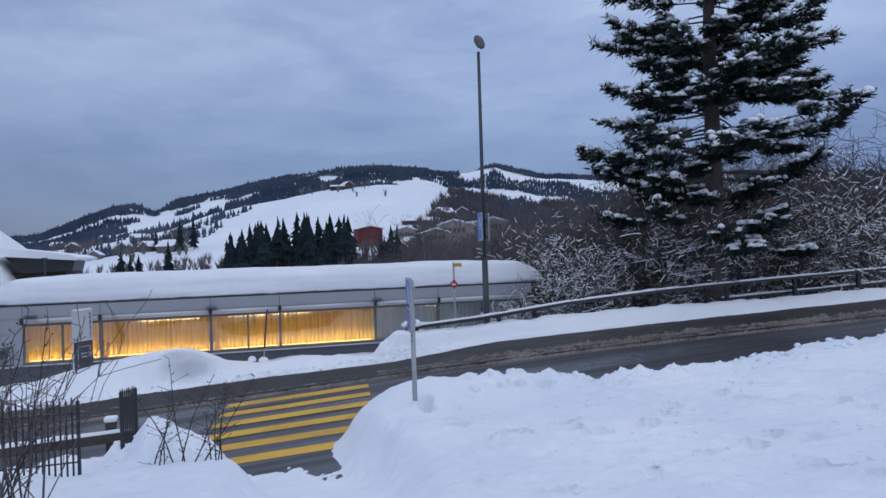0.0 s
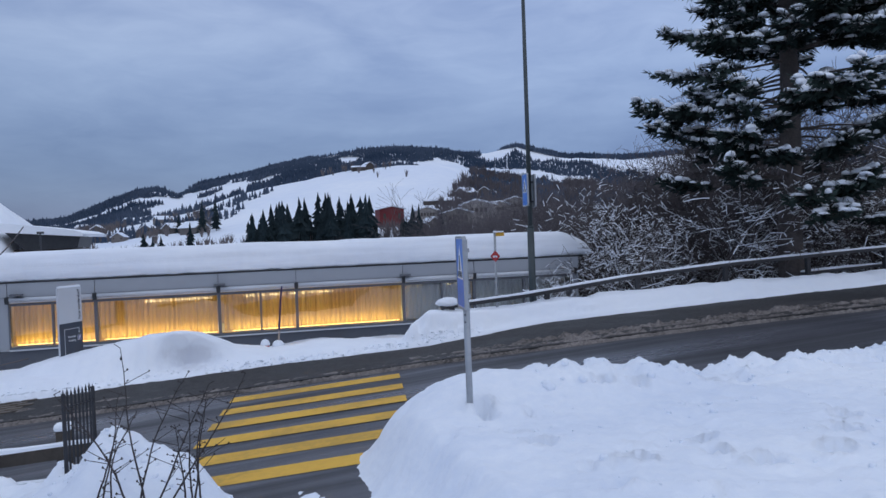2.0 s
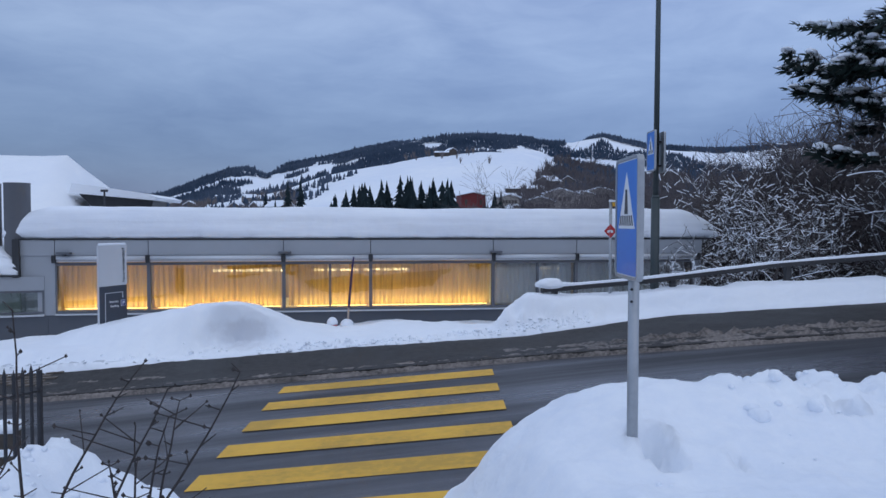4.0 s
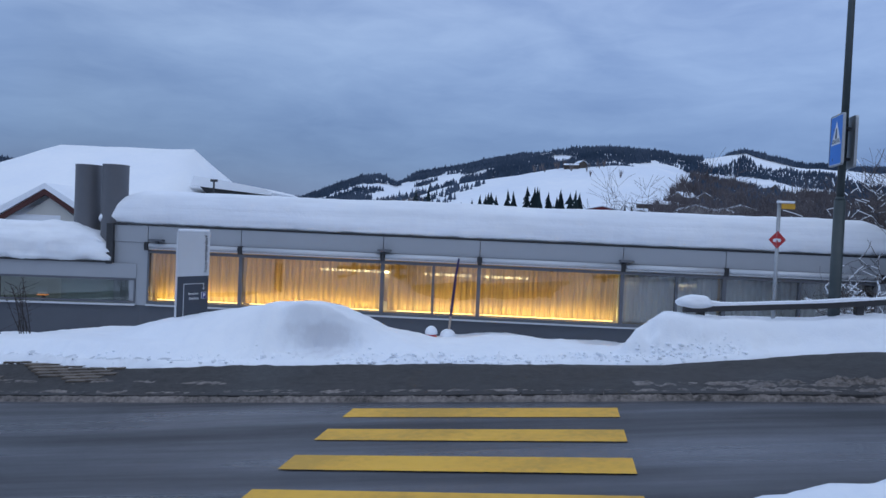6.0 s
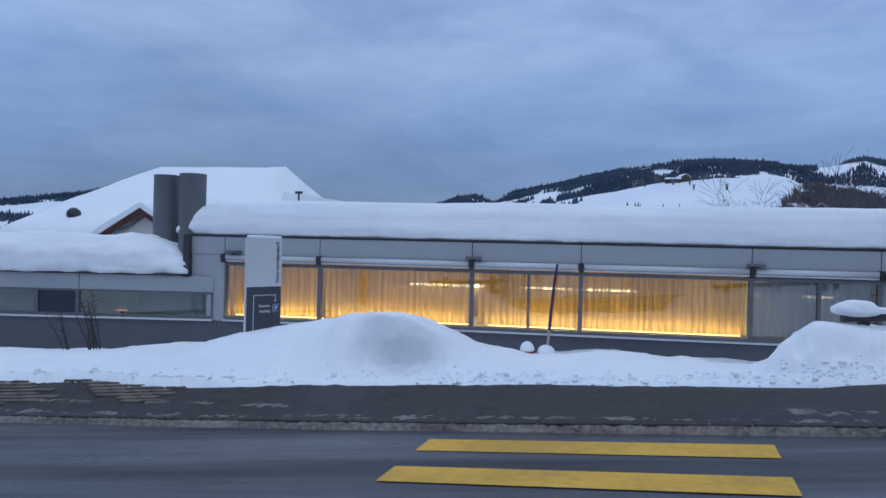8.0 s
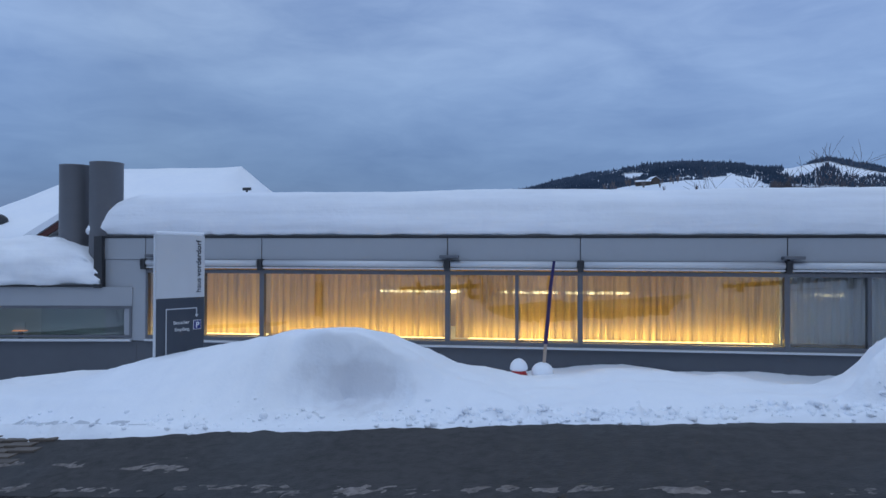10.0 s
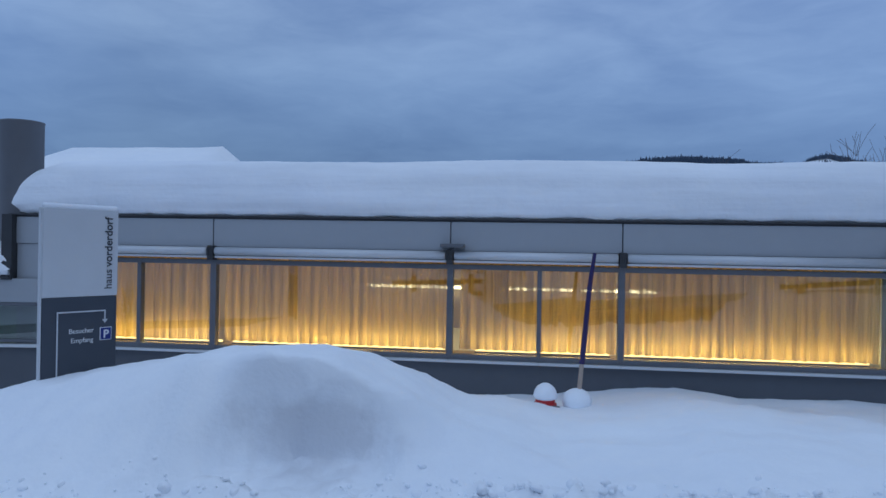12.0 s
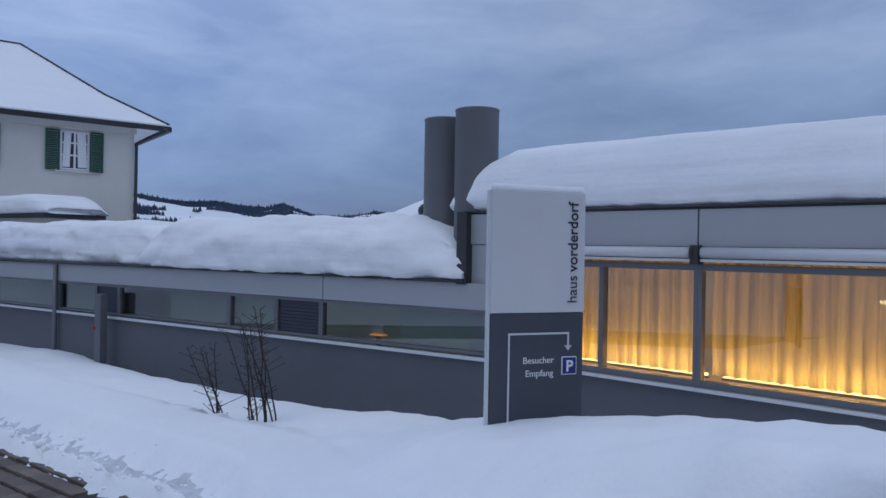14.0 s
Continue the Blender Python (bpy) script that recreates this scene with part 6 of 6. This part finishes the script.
# ---- houses ----
def gable_house(name, label, x, y, z, w, d, h, roof_h, rz, wall, group="", snow=0.35, windows=3):
    th = thing(name, label, "house", x, y, z, rz, group=group)
    bm = bmesh.new()
    prism(bm, [(-w / 2, -3), (w / 2, -3), (w / 2, h), (0, h + roof_h), (-w / 2, h)], -d / 2, d / 2)
    part("wall", bm, wall, th)
    bm = bmesh.new()
    o = 0.09 * w
    k = roof_h / (w / 2)
    prism(bm, [(-w / 2 - o, h - o * k + 0.05), (0, h + roof_h + 0.05), (w / 2 + o, h - o * k + 0.05), (w / 2 + o, h - o * k + 0.05 + snow), (0, h + roof_h + 0.05 + snow * 1.2), (-w / 2 - o, h - o * k + 0.05 + snow)], -d / 2 - o, d / 2 + o)
    part("roof", bm, M_SNOW_FAR, th, "thick white snow on a pitched roof")
    for i in range(windows):
        xx = -w * 0.3 + w * 0.6 * i / max(windows - 1, 1)
        boxpart("window", (xx - w * 0.05, xx + w * 0.05, -d / 2 - 0.06, -d / 2 + 0.02, h * 0.45, h * 0.75), M_FARWOOD, th)
    return th


# the big house with the hipped roof behind the wing
big = thing("hipped_house", "large house with a broad hipped roof deep in snow", "house", -11.5, 46.9, 0)
bm = bmesh.new()
pts = {"a": (-6.2, -8.4, 2.05), "b": (5.3, -8.0, 2.2), "c": (5.3, 9, 1.9), "d": (-11.4, 2.3, 3.94), "l": (-3.89, 0, 5.69), "r": (2.85, 0, 5.69)}
vv = {k: bm.verts.new(p) for k, p in pts.items()}
low = {k: bm.verts.new((pts[k][0], pts[k][1], pts[k][2] - 0.35)) for k in "abcd"}
for f in (("a", "b", "r", "l"), ("b", "c", "r"), ("c", "d", "l", "r"), ("d", "a", "l")):
    bm.faces.new([vv[k] for k in f])
for p, q in (("a", "b"), ("b", "c"), ("c", "d"), ("d", "a")):
    bm.faces.new((vv[p], low[p], low[q], vv[q]))
bm.faces.new([low[k] for k in "abcd"])
bmesh.ops.subdivide_edges(bm, edges=bm.edges[:], cuts=5, use_grid_fill=True)
for v in bm.verts:
    v.co.z += 0.06 * fbm(v.co.x * 0.5, v.co.y * 0.5, 4.0)
part("roof", bm, M_SNOW, big, "white snow over the whole hipped roof", smooth=True)
boxpart("wall", (-5.2, 4.2, -6.6, 3.0, -5.5, 1.6), M_RENDER, big)
# the low dark-edged extension at its end
bm = bmesh.new()
prism(bm, [(4.6, 3.72), (7.75, 3.42), (7.62, 2.92), (5.4, 2.85)], -3.6, -1.0)
part("eave", bm, M_DARK, big, "dark eave of a lower roof")
bm = bmesh.new()
prism(bm, [(4.3, 3.74), (7.9, 3.43), (8.0, 3.56), (7.6, 3.72), (5.6, 4.02), (4.45, 4.16)], -4.0, 1.0)
part("lower_roof", bm, M_SNOW, big, "snow on the lower roof")
boxpart("lower_wall", (3.6, 7.2, -3.0, 1.0, -5.5, 2.9), M_FARWOOD, big)
# dormer gable with red-brown verge boards
dorm = thing("dormer", "gable dormer with red-brown verge boards and snowy roof", "dormer", -10.95, 38.75, 0.2)
bm = bmesh.new()
prism(bm, [(-1.6, 1.5), (1.6, 1.5), (0, 2.62)], -0.0, 3.4)
part("gable", bm, M_RENDER, dorm)
for s in (-1, 1):
    bm = bmesh.new()
    prism(bm, [(s * 2.0, 1.70), (s * 1.85, 1.58), (0, 2.72), (0, 2.94)], -0.35, -0.25)
    part("verge_board", bm, M_REDWOOD, dorm)
    bm = bmesh.new()
    prism(bm, [(s * 2.05, 1.71), (0, 2.95), (0, 3.16), (s * 1.6, 2.26), (s * 2.15, 1.88)], -0.4, 4.6)
    part("snow_roof", bm, M_SNOW, dorm, smooth=False)
bm = bmesh.new()
rod(bm, (0, 0, 0), (0, 0, 0.75), 0.03, n=8)
rod(bm, (-0.11, 0, 0.72), (0.11, 0, 0.72), 0.04, n=8)
vent = thing("vent_pipe", "thin vent pipe with a cap on the snowy roof", "pipe", -3.0, 34.37, 2.75)
part("pipe", bm, M_DARK, vent)
sk = thing("roof_hatch", "dark round roof hatch showing through the snow", "hatch", -15.3, 40.4, 2.92)
bm = bmesh.new()
bmesh.ops.create_icosphere(bm, subdivisions=2, radius=0.3)
part("hood", bm, M_DARK, sk)

# the pale house with green shutters
villa = thing("shuttered_house", "pale rendered house with green shutters and a snowy hipped roof", "house", -20.6, 32.4, 0, 78.5)
boxpart("wall", (-9, -0.5, 0, 8, -5, 5.45), M_RENDER, villa)
bm = bmesh.new()
o = 0.48
P = [(-9 - o, -o, 5.52), (o, -o, 5.52), (o, 8 + o, 5.52), (-9 - o, 8 + o, 5.52)]
T = [(-5.6, 4, 8.5), (-3.4, 4, 8.5)]
b = [bm.verts.new(p) for p in P] + [bm.verts.new((x, y, 5.40)) for x, y, z in P]
t = [bm.verts.new(p) for p in T]
mid = [bm.verts.new((lerp(p[0], q[0], 0.42), lerp(p[1], q[1], 0.42), lerp(p[2], q[2], 0.42) - 0.16)) for p, q in zip(P, (T[0], T[1], T[1], T[0]))]
for k in range(4):
    bm.faces.new((b[k], b[(k + 1) % 4], mid[(k + 1) % 4], mid[k]))
bm.faces.new((mid[0], mid[1], t[1], t[0]))
bm.faces.new((mid[1], mid[2], t[1]))
bm.faces.new((mid[2], mid[3], t[0], t[1]))
bm.faces.new((mid[3], mid[0], t[0]))
MID = [tuple(v.co) for v in mid]
for k in range(4):
    bm.faces.new((b[k], b[4 + k], b[4 + (k + 1) % 4], b[(k + 1) % 4]))
bm.faces.new(b[4:])
part("roof", bm, M_SNOW, villa, "steep hipped roof under snow")
bm = bmesh.new()
box(bm, -9 - o, o + 0.03, -o - 0.09, -o + 0.02, 5.30, 5.46)
box(bm, o - 0.02, o + 0.09, -o, 8 + o, 5.30, 5.46)
part("gutter", bm, M_DARK, villa)
for p, q in ((P[0], MID[0]), (MID[0], T[0]), (P[1], MID[1]), (MID[1], T[1]), (P[2], MID[2]), (MID[2], T[1]), (P[3], MID[3]), (MID[3], T[0]), (T[0], T[1])):
    bm = bmesh.new()
    rod(bm, (p[0], p[1], p[2] + 0.02), (q[0], q[1], q[2] + 0.02), 0.035, n=8)
    part("hip_edge", bm, M_DARK, villa, "dark tiled hip showing through the snow")
boxpart("cornice", (-9.06, -0.44, -0.07, 0.0, 5.14, 5.39), M_RENDER, villa, bevel=0.02)
bm = bmesh.new()
rod(bm, (-0.45, -0.06, -3), (-0.45, -0.06, 4.85), 0.055, n=8)
rod(bm, (-0.45, -0.06, 4.85), (0.3, -0.8, 5.32), 0.055, n=8)
part("downpipe", bm, M_DARK, villa)
for wx in (-2.29, -5.15):
    bm = bmesh.new()
    for d in ((wx - 0.42, wx - 0.36), (wx - 0.03, wx + 0.03), (wx + 0.36, wx + 0.42)):
        box(bm, d[0], d[1], -0.05, 0.01, 3.84, 5.06)
    for z in (3.84, 4.27, 4.66, 5.0):
        box(bm, wx - 0.36, wx - 0.03, -0.045, 0.008, z, z + 0.05)
        box(bm, wx + 0.03, wx + 0.36, -0.045, 0.008, z, z + 0.05)
    win = part("window", bm, M_WHITE, villa, "white-framed window with glazing bars and a white curtain")
    boxpart("pane", (wx - 0.37, wx + 0.37, -0.016, -0.008, 3.86, 5.03), M_BLIND, win, "dark window glass")
    for x0, x1 in ((-0.31, -0.10), (0.06, 0.32)):
        xs = run(wx + x0, wx + x1, 0.02)
        verts = [(x + 0.04 * (1 - z) * (1 if x0 > 0 else -1), -0.03 + 0.008 * math.sin(x * 70), 3.92 + 1.08 * z) for z in (0.0, 0.5, 1.0) for x in xs]
        n = len(xs)
        me = bpy.data.meshes.new("net_curtain")
        me.from_pydata(verts, [], [(j * n + i, j * n + i + 1, (j + 1) * n + i + 1, (j + 1) * n + i) for j in range(2) for i in range(n - 1)])
        link("net_curtain", me, M_WHITE, win, smooth=True)
    boxpart("sill", (wx - 0.55, wx + 0.55, -0.10, 0.0, 3.76, 3.82), M_RENDER, win)
    for side in (-1, 1):
        bm = bmesh.new()
        box(bm, -0.20, -0.15, -0.025, 0.025, 3.80, 5.08)
        box(bm, 0.15, 0.20, -0.025, 0.025, 3.80, 5.08)
        for z in (3.80, 4.42, 5.03):
            box(bm, -0.15, 0.15, -0.022, 0.022, z, z + 0.05)
        for j in range(20):
            if j not in (10,):
                box(bm, -0.15, 0.15, -0.02, 0.015, 3.86 + j * 0.058, 3.90 + j * 0.058)
        shutter = part("shutter", bm, M_GREEN, villa, "green louvred shutter")
        shutter.matrix_basis = pose(wx + side * 0.63, -0.07 - (0.03 if side > 0 else 0.0), 0, 0, 0, 12 * side if side > 0 else -4)
porch = thing("porch_roof", "low snow-covered roof before the pale house", "roof", -18.1, 29.1, 0.2, 10)
boxpart("slab", (-3.5, 0.0, -0.9, 0.9, 2.0, 2.12), M_DARK, porch)
boxpart("support_wall", (-3.3, -0.3, -0.7, 0.7, -4, 2.0), M_RENDER, porch)
snow_roof("roof_snow", -3.6, 0.1, -0.95, 0.95, 2.122, 2.66, "smooth snow on the low porch roof", seed=51.0, at=pose(-18.1, 29.1, 0.2, 0, 0, 10), bulge=0.05, edge=0.5, step=0.1)

# farms and houses on the slopes
x, y, z = far_place(8.4, 585)
gable_house("farmhouse", "dark wooden farmhouse on the meadow hill", x, y, z, 7, 8, 3.4, 2.2, 20, M_FARWOOD, snow=0.12)
x, y, z = far_place(7.7, 580)
gable_house("barn", "long dark barn beside the farmhouse", x, y, z, 6, 11, 3.0, 1.2, 75, M_FARWOOD, snow=0.12)
x, y, z = far_place(10.0, 330)
gable_house("red_barn", "red-walled barn among the trees", x, y, z - 0.5, 11.5, 9, 7.8, 1.2, 5, M_REDBARN, snow=0.3, windows=2)
x, y, z = far_place(14.2, 400)
gable_house("long_house", "long low building under snow", x, y, z + 0.2, 6, 20, 1.8, 1.4, 84, M_FARWOOD)
rng = random.Random(9)
for k, (az, r, w) in enumerate(((-10.2, 420, 10), (-8.2, 470, 11), (-6.4, 430, 12), (-5.0, 400, 14), (-7.3, 520, 10), (-11.6, 520, 11), (-12.6, 600, 12), (-9.4, 610, 10), (12.3, 300, 10), (13.2, 312, 11), (16.2, 440, 13), (17.6, 455, 12), (22.0, 600, 12), (-61.5, 500, 12), (-57.0, 560, 12), (-48.0, 620, 14))):
    x, y, z = far_place(az, r)
    gable_house("far_house", "small far house with a snowy roof on the slope", x, y, z + 0.3, w * 0.62, w * 0.9, w * 0.22, w * 0.2, rng.uniform(-60, 60), M_FARWALL, group="houses on the slopes", windows=2)

# pale houses in the valley wood, with rows of windows
for az, r, w, d, h, rz in ((15.4, 300, 11, 9, 5.2, 8), (17.2, 330, 14, 10, 6.6, -12), (18.6, 345, 9, 9, 5.4, 25), (20.2, 360, 12, 10, 6.0, -5), (12.9, 318, 9, 8, 4.6, 14)):
    x, y, z = far_place(az, r)
    gable_house("valley_house", "pale house with dark windows among bare trees", x, y, z + 3.0, w, d, h, w * 0.14, rz - az, M_PALEFAR, group="houses in the valley", snow=0.5, windows=5)
